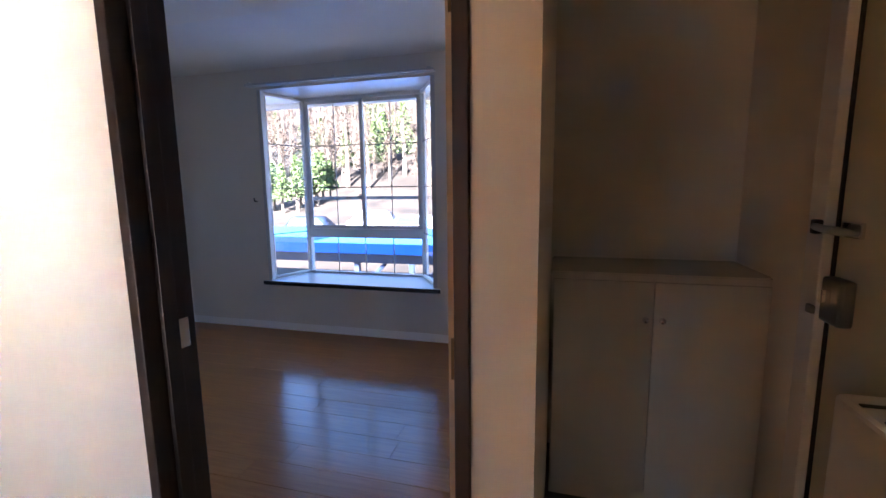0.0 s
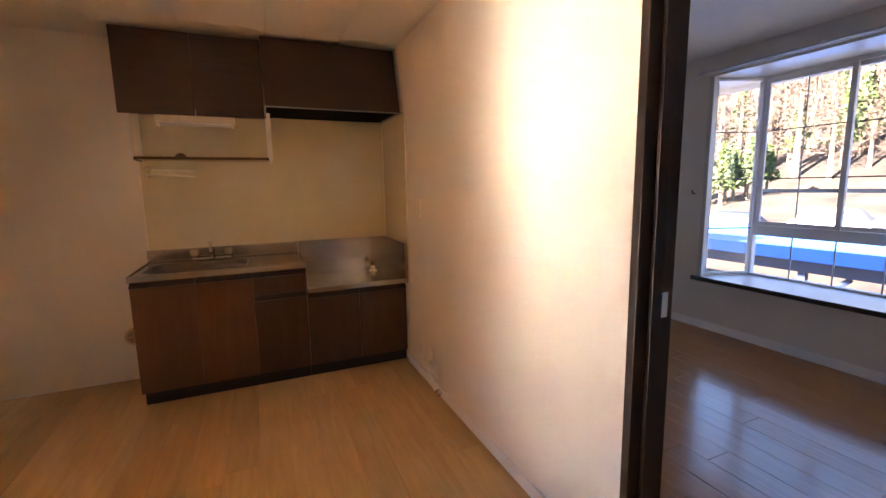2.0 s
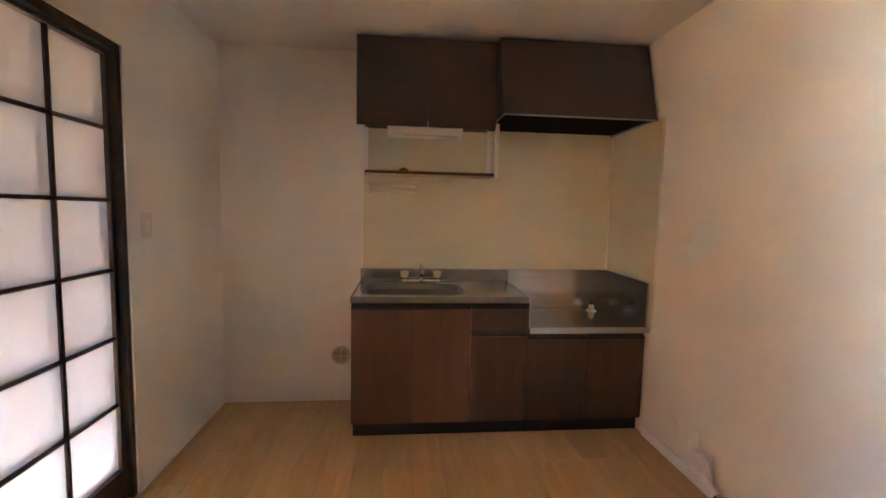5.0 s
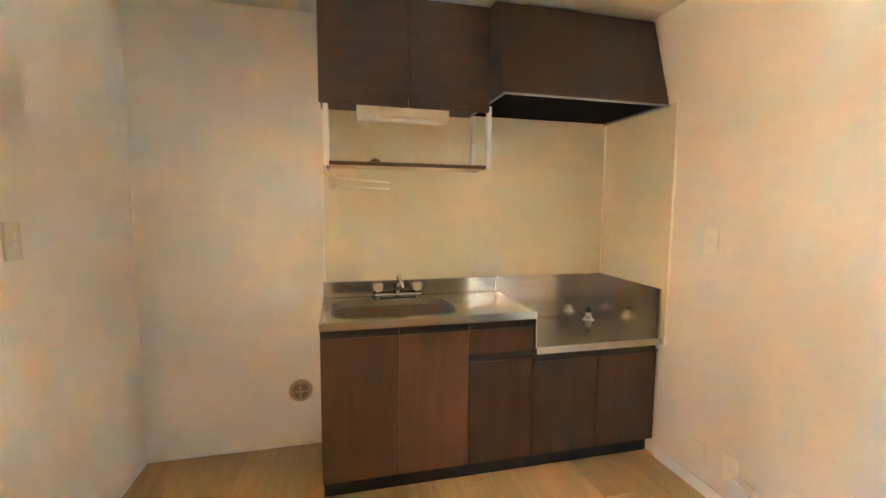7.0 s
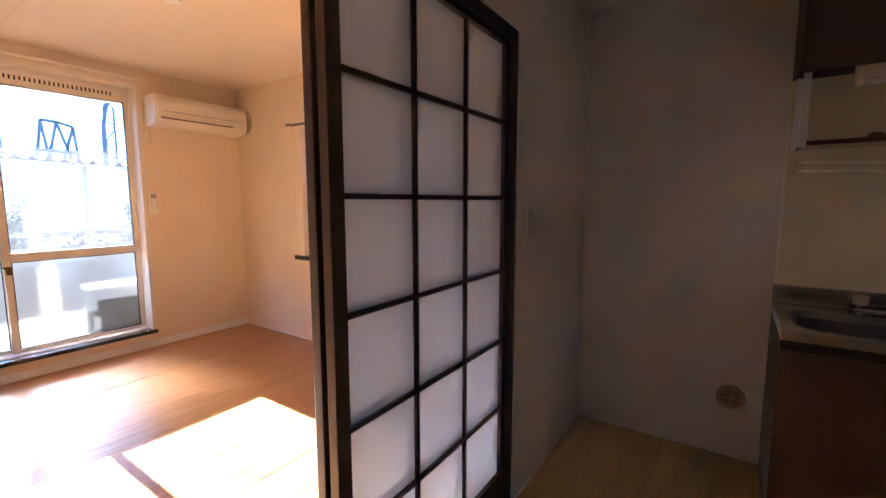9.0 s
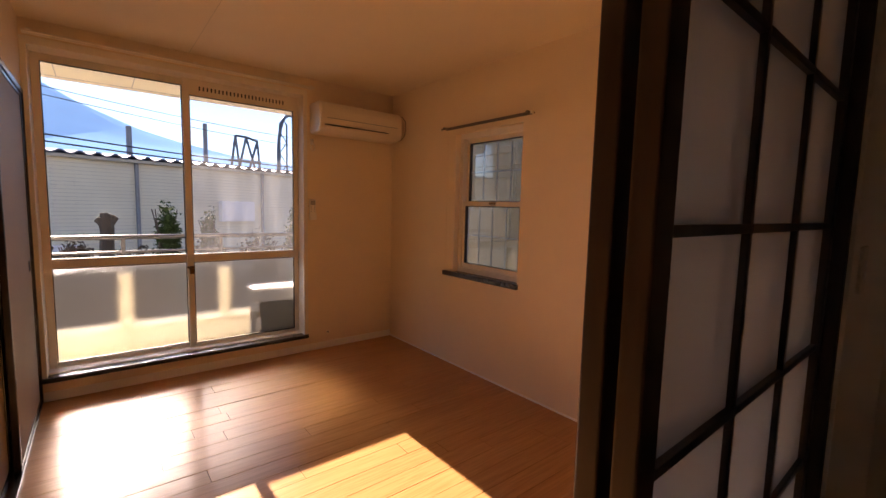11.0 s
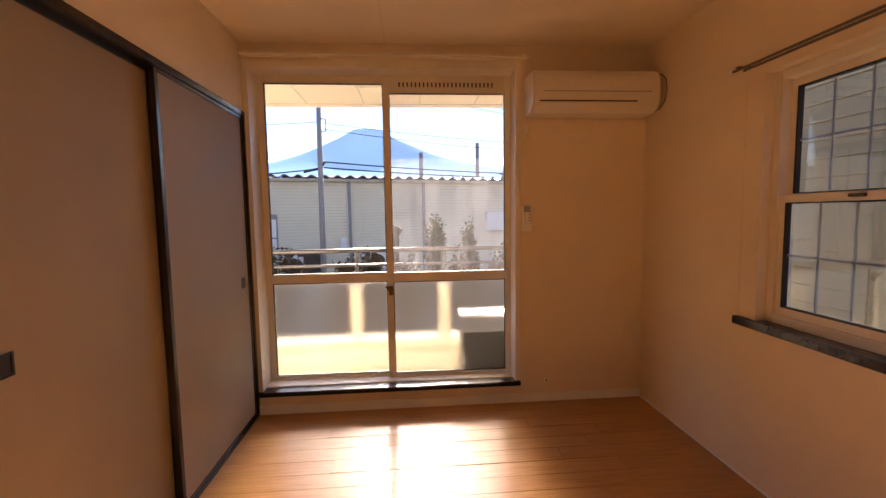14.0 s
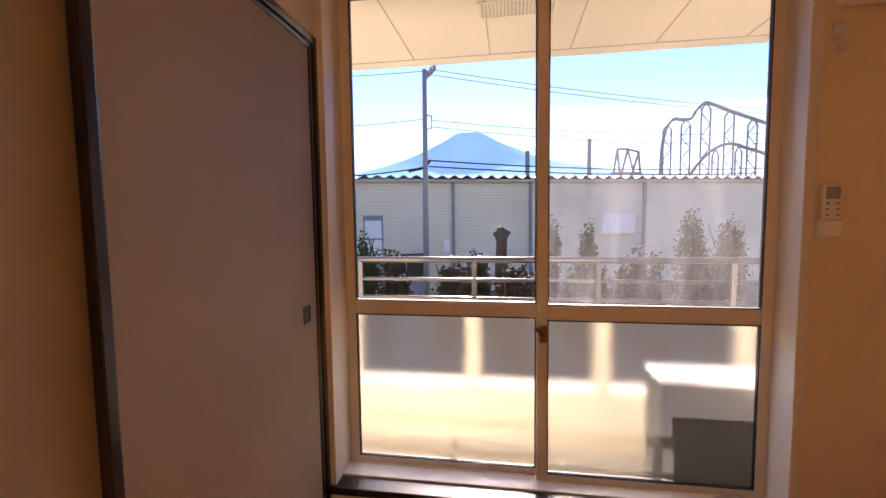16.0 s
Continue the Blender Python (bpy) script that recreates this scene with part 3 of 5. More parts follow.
def sliding_door(x0, x1, y, label):
    d = thing("sliding_door", ((x0 + x1) / 2, y, 0.006), label, "door", "sliding glass doors")
    z0, z1 = 0.006, OZ - 0.012
    for a, b in ((x0, x0 + 0.044), (x1 - 0.044, x1)):
        part("stile", rbox(a, b, y - 0.015, y + 0.015, z0, z1, 0.003), M_DARKWOOD, d)
    part("top_rail", rbox(x0 + 0.044, x1 - 0.044, y - 0.015, y + 0.015, z1 - 0.039, z1, 0.003), M_DARKWOOD, d)
    part("bottom_rail", rbox(x0 + 0.044, x1 - 0.044, y - 0.015, y + 0.015, z0, z0 + 0.135, 0.003), M_DARKWOOD, d)
    gx0, gx1, gz0, gz1 = x0 + 0.044, x1 - 0.044, z0 + 0.135, z1 - 0.039
    for i in (1, 2):
        x = gx0 + (gx1 - gx0) * i / 3
        part("muntin", rbox(x - 0.008, x + 0.008, y - 0.010, y + 0.010, gz0, gz1, 0.002), M_DARKWOOD, d)
    for j in range(1, 6):
        z = gz0 + (gz1 - gz0) * j / 6
        bm = bmesh.new()
        for i in range(3):
            a = gx0 + (gx1 - gx0) * i / 3 + (0.008 if i else 0)
            b = gx0 + (gx1 - gx0) * (i + 1) / 3 - (0.008 if i < 2 else 0)
            box(bm, a, b, y - 0.010, y + 0.010, z - 0.007, z + 0.007)
        part("glazing_bar", bm, M_DARKWOOD, d)
    for i in range(3):
        for j in range(6):
            a = gx0 + (gx1 - gx0) * i / 3 + 0.006
            b = gx0 + (gx1 - gx0) * (i + 1) / 3 - 0.006
            c = gz0 + (gz1 - gz0) * j / 6 + 0.005
            e = gz0 + (gz1 - gz0) * (j + 1) / 6 - 0.005
            bm = bmesh.new()
            vs = [bm.verts.new(p) for p in ((a, y, c), (b, y, c), (b, y, e), (a, y, e))]
            bm.faces.new(vs)
            face_room(part("pane", bm, M_SHOJI, d, "milky glass pane"))
    return d


sliding_door(-2.312, -1.411, S - 0.049, "dark wooden sliding door with eighteen milky glass panes, pushed open")
sliding_door(-2.312, -1.408, S - 0.093, "dark wooden sliding door with milky panes, parked behind another")

# ---- kitchen unit ----
KX = -2.674      # worktop's front edge
K0, K1, K2 = -0.638, 0.324, 1.022
panel_w = thing("splashback", (W, 0.2, 0.86), "glossy cream splashback panel behind the kitchen unit", "splashback")
part("panel", rbox(W + 0.001, W + 0.005, -0.624, N - 0.006, 0.86, HK - 0.004, 0.0015), M_PANEL, panel_w)
part("edge_trim", rbox(W + 0.001, W + 0.008, -0.633, -0.624, 0.86, HK - 0.004, 0.001), M_PLASTIC, panel_w, "thin ivory edge strip")
part("corner_trim", rbox(W + 0.006, W + 0.012, N - 0.012, N - 0.006, 0.888, 1.79, 0.001), M_PLASTIC, panel_w, "thin ivory corner strip")
panel_n = thing("splashback", (-2.93, N, 0.60), "glossy cream splashback panel on the side wall", "splashback")
part("panel", rbox(W + 0.006, -2.656, N - 0.005, N - 0.001, 0.60, 1.79, 0.0015), M_PANEL, panel_n)
part("edge_trim", rbox(-2.656, -2.648, N - 0.008, N - 0.001, 0.60, 1.79, 0.001), M_PLASTIC, panel_n, "thin ivory edge strip")

sink_unit = thing("sink_cabinet", (-2.94, -0.16, 0), "brown wooden kitchen base cabinet with two doors and a drawer", "cabinet")
part("body", rbox(W + 0.004, KX - 0.038, K0 + 0.002, K1 - 0.001, 0.09, 0.770, 0.002), M_UNIT_DARK, sink_unit)
part("plinth", rbox(W + 0.02, KX - 0.075, K0 + 0.004, K1 - 0.001, 0, 0.088, 0.001), M_TOE, sink_unit)
for y0, y1, z0, z1, m in ((K0, -0.313, 0.095, 0.728, M_UNIT), (-0.307, 0.004, 0.095, 0.728, M_UNIT), (0.009, K1 - 0.003, 0.095, 0.578, M_UNIT_DARK), (0.009, K1 - 0.003, 0.616, 0.728, M_UNIT_DARK)):
    d = part("drawer_front" if z0 > 0.5 else "door", rbox(KX - 0.036, KX - 0.016, y0, y1, z0, z1, 0.002), m, sink_unit)
    bm = prism([(KX - 0.036, z1 + 0.002), (KX - 0.012, z1 + 0.003), (KX - 0.009, z1 + 0.018), (KX - 0.020, z1 + 0.012), (KX - 0.030, z1 + 0.034), (KX - 0.036, z1 + 0.034)], "y", y0, y1)
    part("grip_rail", bm, M_GRIP, d)
stove_unit = thing("stove_cabinet", (-2.94, 0.67, 0), "low dark brown cabinet for a gas stove, two doors", "cabinet")
part("body", rbox(W + 0.004, KX - 0.038, K1 + 0.001, K2 - 0.012, 0.09, 0.600, 0.002), M_UNIT_DARK, stove_unit)
part("plinth", rbox(W + 0.02, KX - 0.075, K1 + 0.001, K2 - 0.004, 0, 0.088, 0.001), M_TOE, stove_unit)
for y0, y1 in ((K1 + 0.002, 0.666), (0.670, K2 - 0.014)):
    d = part("door", rbox(KX - 0.036, KX - 0.016, y0, y1, 0.095, 0.556, 0.002), M_UNIT_DARK, stove_unit)
    bm = prism([(KX - 0.036, 0.558), (KX - 0.012, 0.559), (KX - 0.009, 0.574), (KX - 0.020, 0.568), (KX - 0.030, 0.592), (KX - 0.036, 0.592)], "y", y0, y1)
    part("grip_rail", bm, M_GRIP, d)

# steel worktop with a sunk bowl
sink = thing("sink_worktop", (-2.94, -0.16, 0.77), "brushed steel worktop with a rounded sink bowl and upstand", "worktop")


def rounded(x0, x1, y0, y1, r, n=6):
    pts = []
    for cx, cy, a0 in ((x1 - r, y1 - r, 0), (x0 + r, y1 - r, 90), (x0 + r, y0 + r, 180), (x1 - r, y0 + r, 270)):
        for k in range(n + 1):
            a = radians(a0 + 90 * k / n)
            pts.append((cx + r * math.cos(a), cy + r * math.sin(a)))
    return pts


BW = (-3.10, -2.745, -0.585, -0.02)
bm = bmesh.new()
outer = [bm.verts.new((x, y, 0.80)) for x, y in ((KX, K1), (W + 0.006, K1), (W + 0.006, K0), (KX, K0))]
rim = [bm.verts.new((x, y, 0.80)) for x, y in rounded(*BW, 0.085)]
edges = [bm.edges.new((c[i], c[(i + 1) % len(c)])) for c in (outer, rim) for i in range(len(c))]
bmesh.ops.triangle_fill(bm, edges=edges, use_beauty=True)
low = [bm.verts.new((x, y, 0.768)) for x, y in ((KX, K1), (W + 0.006, K1), (W + 0.006, K0), (KX, K0))]
for i in range(4):
    bm.faces.new((outer[i], outer[(i + 1) % 4], low[(i + 1) % 4], low[i]))
part("deck", bm, M_STEEL, sink)
bm = bmesh.new()
loops = []
for inset, z, r in ((-0.008, 0.8015, 0.09), (0.0, 0.803, 0.085), (0.006, 0.797, 0.082), (0.012, 0.74, 0.08), (0.022, 0.66, 0.075), (0.05, 0.635, 0.06)):
    loops.append([bm.verts.new((x, y, z)) for x, y in rounded(BW[0] + inset, BW[1] - inset, BW[2] + inset, BW[3] - inset, r)])
for a, b in zip(loops, loops[1:]):
    for i in range(len(a)):
        bm.faces.new((a[i], a[(i + 1) % len(a)], b[(i + 1) % len(b)], b[i]))
bm.faces.new(loops[-1])
part("bowl", bm, M_STEEL_D, sink, "deep rounded sink bowl", True)
part("drain", bar([(-2.93, -0.28, 0.635), (-2.93, -0.28, 0.640)], 0.05, 20), M_CHROME, sink)
part("front_lip", rbox(KX - 0.002, KX + 0.006, K0 - 0.003, K1 + 0.002, 0.768, 0.806, 0.003), M_STEEL, sink)
part("upstand", rbox(W + 0.006, W + 0.018, K0, K1, 0.80, 0.885, 0.004), M_STEEL, sink)
part("side_lip", rbox(W + 0.018, KX - 0.002, K0 - 0.002, K0 + 0.006, 0.79, 0.807, 0.002), M_STEEL, sink)
part("step_side", rbox(W + 0.006, KX + 0.004, K1, K1 + 0.006, 0.628, 0.803, 0.002), M_STEEL, sink)
stove_top = thing("stove_worktop", (-2.94, 0.67, 0.6), "low brushed steel stove shelf with a raised back and side", "worktop")
part("deck", rbox(W + 0.006, KX, K1 + 0.006, K2 - 0.006, 0.600, 0.628, 0.002), M_STEEL, stove_top)
part("front_lip", rbox(KX - 0.002, KX + 0.006, K1 + 0.006, K2 - 0.004, 0.598, 0.634, 0.003), M_STEEL, stove_top)
part("back_guard", rbox(W + 0.006, W + 0.018, K1 + 0.006, K2 - 0.006, 0.628, 0.887, 0.003), M_STEEL, stove_top)
bm = prism([(W + 0.018, 0.628), (KX - 0.012, 0.628), (KX - 0.012, 0.880), (W + 0.018, 0.887)], "y", K2 - 0.018, K2 - 0.006)
part("side_guard", bm, M_STEEL, stove_top)

# mixer tap, gas cock
tap = thing("tap", (-3.14, -0.25, 0.80), "chrome mixer tap with two yellowed knobs", "tap")
part("base_bar", rbox(-3.165, -3.130, -0.375, -0.125, 0.805, 0.822, 0.006), M_CHROME, tap)
for y in (-0.355, -0.145):
    part("leg", bar([(-3.147, y, 0.80), (-3.147, y, 0.84)], 0.012, 12), M_CHROME, tap)
    bm = bar([(-3.147, y, 0.835), (-3.147, y, 0.842), (-3.147, y, 0.872), (-3.147, y, 0.880)], (0.016, 0.025, 0.028, 0.020), 10)
    part("knob", bm, M_TAP, tap, "yellowed ribbed plastic knob", True)
bm = bar([(-3.147, -0.25, 0.815), (-3.147, -0.25, 0.87), (-3.135, -0.25, 0.915), (-3.10, -0.25, 0.925), (-3.05, -0.245, 0.90), (-3.02, -0.242, 0.865)], (0.013, 0.013, 0.012, 0.010, 0.010, 0.011), 12)
part("spout", bm, M_CHROME, tap, "", True)
gas = thing("gas_cock", (-3.09, 0.87, 0.628), "white gas cock with a black cap on the stove shelf", "gas tap")
part("flange", bar([(-3.09, 0.87, 0.628), (-3.09, 0.87, 0.634)], 0.032, 18), M_WHITE, gas)
part("body", bar([(-3.09, 0.87, 0.634), (-3.09, 0.87, 0.66), (-3.09, 0.87, 0.672)], (0.02, 0.016, 0.012), 14), M_WHITE, gas, "", True)
part("cap", bar([(-3.09, 0.87, 0.672), (-3.09, 0.87, 0.705)], (0.013, 0.011), 14), M_BLACK, gas, "black rubber cap")

# wall cupboard and hood
cup = thing("wall_cupboard", (-3.04, -0.24, 1.735), "dark brown wall cupboard with two plain doors", "cupboard")
part("body", rbox(W + 0.006, -2.886, K0 + 0.008, 0.148, 1.774, 2.205, 0.002), M_CABINET, cup)
for y0, y1 in ((K0 + 0.006, -0.240), (-0.236, 0.149)):
    part("door", rbox(-2.885, -2.866, y0, y1, 1.730, 2.205, 0.002), M_CABINET, cup)
hood = thing("range_hood", (-2.95, 0.58, 1.77), "dark brown steel range hood with a slanted front", "range hood")
HY0, HY1 = 0.153, 1.003
bm = prism([(-2.818, 2.215), (-2.690, 1.780), (-2.702, 1.780), (-2.830, 2.215)], "y", HY0, HY1)
part("front_panel", bm, M_HOOD, hood)
for y in (HY0, HY1 - 0.003):
    bm = prism([(W + 0.006, 1.780), (-2.702, 1.780), (-2.830, 2.215), (W + 0.006, 2.215)], "y", y, y + 0.003)
    part("side_panel", bm, M_HOOD, hood)
part("top_panel", rbox(W + 0.006, -2.832, HY0 + 0.003, HY1 - 0.003, 2.210, 2.215, 0.001), M_HOOD, hood)
bm = bmesh.new()
box(bm, -2.696, -2.686, HY0 - 0.004, HY1 + 0.004, 1.773, 1.780)
box(bm, W + 0.006, -2.696, HY0 - 0.004, HY0 + 0.006, 1.773, 1.780)
box(bm, W + 0.006, -2.696, HY1 - 0.006, HY1 + 0.004, 1.773, 1.780)
part("rim", bm, M_GREYP, hood, "narrow grey steel rim")
# near-black sheet above the rim stands for the shade inside the hood
part("inner_shade_sheet", rbox(W + 0.008, -2.72, HY0 + 0.01, HY1 - 0.01, 1.786, 1.791, 0.001), M_HOOD_IN, hood)

# strip light, dish shelf, towel bar
lamp = thing("strip_light", (-2.96, -0.25, 1.69), "white fluorescent strip light under the wall cupboard, switched off", "lamp")
part("housing", rbox(-3.00, -2.93, -0.465, -0.030, 1.700, 1.774, 0.005), M_PLASTIC, lamp)
part("tube", bar([(-2.96, -0.445, 1.688), (-2.96, -0.055, 1.688)], 0.011, 12), M_WHITE, lamp, "unlit white tube", True)
for y in (-0.455, -0.045):
    part("holder", rbox(-2.985, -2.94, y - 0.008, y + 0.008, 1.674, 1.702, 0.003), M_PLASTIC, lamp)
rack = thing("dish_shelf", (-3.05, -0.21, 1.48), "narrow steel dish shelf hung from white brackets", "shelf")
for y in (-0.605, 0.172):
    for x0, x1 in ((-2.945, -2.925), (-3.19, -3.175)):
        part("bracket", rbox(x0, x1, y - 0.012, y + 0.012, 1.465, 1.774, 0.002), M_WHITE, rack, "white painted bracket")
for i, x in enumerate((-3.18, -3.14, -3.10, -3.06, -3.02, -2.98, -2.94)):
    part("rod", bar([(x, -0.605, 1.480), (x, 0.172, 1.480)], 0.005 if i < 6 else 0.009, 8), M_CHROME if i < 6 else M_BRASS, rack)
part("end_rod", bar([(-3.185, -0.600, 1.472), (-2.93, -0.600, 1.472)], 0.005, 8), M_CHROME if i < 6 else M_BRASS, rack)
part("end_rod", bar([(-3.185, 0.168, 1.472), (-2.93, 0.168, 1.472)], 0.005, 8), M_CHROME, rack)
plug = bmesh.new()
bmesh.ops.create_uvsphere(plug, u_segments=16, v_segments=10, radius=0.035)
for v in plug.verts:
    v.co.z = max(v.co.z, -0.004)
bmesh.ops.translate(plug, verts=plug.verts, vec=(-3.10, -0.37, 1.489))
solo("sink_strainer", plug, M_BRASS, "small domed metal strainer lying on the dish shelf", "strainer", smooth=True)
towel = thing("towel_bar", (W + 0.03, -0.58, 1.40), "cream plastic towel holder with two swing arms", "towel bar")
for z in (1.425, 1.385):
    part("hub", bar([(W + 0.006, -0.585, z), (W + 0.035, -0.585, z)], 0.020, 16), M_TAP, towel)
for z, dy, dx in ((1.424, 0.29, 0.06), (1.388, 0.285, 0.10)):
    part("arm", bar([(W + 0.03, -0.585, z), (W + 0.03 + dx, -0.585 + dy, z - 0.018)], 0.0055, 10), M_PLASTIC, towel, "", True)

# vent, switches, sockets on the kitchen walls
vent = thing("pipe_vent", (W, -0.762, 0.30), "round tan plastic wall vent beside the cabinet", "vent")
part("ring", bar([(W, -0.762, 0.305), (W + 0.008, -0.762, 0.305), (W + 0.014, -0.762, 0.305)], (0.060, 0.060, 0.052), 28), M_VENT, vent)
part("disc", bar([(W + 0.014, -0.762, 0.305), (W + 0.018, -0.762, 0.305)], 0.042, 24), M_VENT_D, vent, "tan grille disc")
for a in (0, 90):
    m = Matrix.Translation((W + 0.018, -0.762, 0.305)) @ Matrix.Rotation(radians(a), 4, "X")
    part("cross_bar", rbox(0, 0.004, -0.045, 0.045, -0.005, 0.005, 0.001, 1, m), M_VENT, vent)


def wall_plate(name, label, x, y, z, facing, w=0.07, h=0.12, rockers=1, material=None):
    """A switch or socket plate; facing is the turn about z, 0 looks towards -y."""
    m = Matrix.Translation((x, y, z)) @ Matrix.Rotation(radians(facing), 4, "Z")
    t = thing(name, (x, y, z - h / 2), label, "switch" if "switch" in name else "socket")
    part("plate", rbox(-w / 2, w / 2, -0.008, 0, -h / 2, h / 2, 0.003, 2, m), material or M_PLASTIC, t)
    for i in range(rockers):
        zz = (i - (rockers - 1) / 2) * 0.028
        part("rocker" if "switch" in name else "outlet", rbox(-0.010, 0.010, -0.011, -0.008, zz - 0.010, zz + 0.010, 0.002, 1, m), M_WHITE, t)
    return t


wall_plate("light_switch", "ivory light switch on the north kitchen wall", -2.42, N, 1.142, 0, 0.07, 0.115)
wall_plate("light_switch", "grey-ivory light switch beside the sliding doors", -2.432, S, 1.167, 180, 0.07, 0.115, 2, M_SWITCH)
wall_plate("wall_socket", "white blank plate low on the kitchen wall", -2.415, N, 0.170, 0, 0.07, 0.115, 0, M_WALL)
wall_plate("wall_socket", "ivory socket plate low on the kitchen wall", -2.255, N, 0.195, 0, 0.07, 0.115, 1)
outlet = thing("gas_outlet", (-2.17, N, 0.12), "white gas outlet with a curled grey hose stub", "gas outlet")
part("case", rbox(-2.215, -2.125, N - 0.055, N, 0.115, 0.190, 0.012, 3), M_WHITE, outlet)
bm = bar([(-2.17, N - 0.045, 0.192), (-2.14, N - 0.058, 0.212), (-2.105, N - 0.058, 0.190), (-2.085, N - 0.05, 0.145), (-2.09, N - 0.04, 0.105)], 0.010, 10)
part("hose", bm, M_SWITCH, outlet, "short grey-beige hose", True)
part("elbow", bar([(-2.13, N - 0.02, 0.118), (-2.115, N - 0.045, 0.100), (-2.075, N - 0.055, 0.085), (-2.03, N - 0.055, 0.070)], (0.016, 0.018, 0.017, 0.016), 12), M_WHITE, outlet, "white pipe elbow", True)
part("pipe_end", bar([(-2.03, N - 0.055, 0.070), (-2.005, N - 0.055, 0.062)], (0.018, 0.018), 14), M_CHROME, outlet, "chrome pipe end", True)

# ---- south room: balcony window ----


def pane(name, corners, material, parent, label=""):
    bm = bmesh.new()
    bm.faces.new([bm.verts.new(c) for c in corners])
    return part(name, bm, material, parent, label)


GY = -5.09
win_s = thing("window_1", ((SX0 + SX1) / 2, GY, SZ0), "cream aluminium sliding balcony window with frosted lower panes", "window", kind="structure")
part("frame", rbox(SX0, SX0 + 0.035, -5.14, RS + 0.004, SZ0, SZ1, 0.003), M_ALU, win_s)
part("frame", rbox(SX1 - 0.030, SX1, -5.14, RS + 0.004, SZ0, SZ1, 0.003), M_ALU, win_s)
part("frame", rbox(SX0 + 0.035, SX1 - 0.030, -5.14, RS + 0.004, 2.195, SZ1, 0.003), M_ALU, win_s)
part("frame", rbox(SX0 + 0.035, SX1 - 0.030, -5.14, -4.992, SZ0 - 0.028, SZ0 + 0.010, 0.003), M_ALU, win_s)
part("track", rbox(SX0 + 0.035, SX1 - 0.030, -5.088, -5.080, SZ0 + 0.004, SZ0 + 0.014, 0.001), M_ALU, win_s)
part("inner_sill", rbox(SX0 + 0.001, SX1 - 0.002, -4.990, RS + 0.022, SZ0 - 0.029, SZ0 + 0.002, 0.004), M_SILL, win_s, "dark lacquered sill board")


def sash(x0, x1, y, z0, z1, mid0, mid1, top, clear):
    """One sliding sash; x0 is its west edge."""
    s = part("sash", rbox(x0, x0 + 0.042, y - 0.014, y + 0.014, z0, z1, 0.003), M_ALU, win_s)
    for a, b, c, d in ((x1 - 0.042, x1, z0, z1), (x0 + 0.042, x1 - 0.042, z0, z0 + 0.030), (x0 + 0.042, x1 - 0.042, top, z1), (x0 + 0.042, x1 - 0.042, mid0, mid1)):
        part("sash_rail", rbox(a, b, y - 0.014, y + 0.014, c, d, 0.003), M_ALU, s)
    gx0, gx1 = x0 + 0.042, x1 - 0.042
    for c, d in ((z0 + 0.030, mid0), (mid1, top)):
        bm = bmesh.new()
        for bx in ((gx0, gx0 + 0.004, c, d), (gx1 - 0.004, gx1, c, d), (gx0, gx1, c, c + 0.004), (gx0, gx1, d - 0.004, d)):
            box(bm, bx[0], bx[1], y - 0.006, y + 0.0145, bx[2], bx[3])
        part("gasket", bm, M_GASKET, s)
    low = pane("lower_pane", ((gx0, y, z0 + 0.03), (gx1, y, z0 + 0.03), (gx1, y, mid0), (gx0, y, mid0)), M_FROST, s, "frosted glass pane")
    face_room(low)
    pane("upper_pane", ((gx0, y, mid1), (gx1, y, mid1), (gx1, y, top), (gx0, y, top)), clear, s, "clear glass pane")
    return s


sash(-1.530, SX1 - 0.030, GY - 0.018, 0.158, 2.195, 0.828, 0.888, 2.148, M_GLASS)
inner = sash(SX0 + 0.032, -1.490, GY + 0.018, 0.158, 2.195, 0.828, 0.888, 2.078, M_DIRTY)
for i in range(24):
    x = -2.222 + i * 0.0268
    part("vent_slot", rbox(x, x + 0.010, GY + 0.031, GY + 0.034, 2.118, 2.148, 0.001, 1), M_BLACK, inner)
latch = bmesh.new()
box(latch, -1.528, -1.500, GY + 0.032, GY + 0.050, 0.74, 0.80)
tube(latch, [(-1.512, GY + 0.05, 0.765), (-1.495, GY + 0.062, 0.79), (-1.480, GY + 0.06, 0.80)], (0.010, 0.008, 0.006), 8)
part("latch", latch, M_BRASS, inner, "crescent window latch")

rail_s = thing("curtain_rail", (-1.56, RS + 0.05, 2.24), "slim cream double curtain rail above the balcony window", "curtain rail")
for dy in (0.035, 0.075):
    part("rail", rbox(-2.41, -0.668, RS + dy - 0.008, RS + dy + 0.008, 2.243, 2.256, 0.003), M_ALU, rail_s)
for x in (-2.38, -1.55, -0.70):
    part("bracket", rbox(x - 0.012, x + 0.012, RS, RS + 0.088, 2.256, 2.264, 0.002), M_ALU, rail_s)

# air conditioner, its remote, drain hook
ac = thing("air_conditioner", (-2.79, RS, 1.88), "white wall air conditioner above the window wall's corner", "air conditioner")
prof = [(RS, 1.895), (RS + 0.02, 1.882), (RS + 0.17, 1.886), (RS + 0.225, 1.925), (RS + 0.235, 1.98), (RS + 0.230, 2.08), (RS + 0.205, 2.125), (RS + 0.17, 2.135), (RS, 2.135)]
bm = prism(prof, "x", -3.18, -2.395)
bmesh.ops.bevel(bm, geom=bm.edges[:], offset=0.010, segments=3, affect="EDGES")
part("case", bm, M_AC, ac)
part("front_groove", rbox(-3.12, -2.45, RS + 0.2335, RS + 0.2375, 1.996, 2.001, 0.001, 1), M_GREYP, ac)
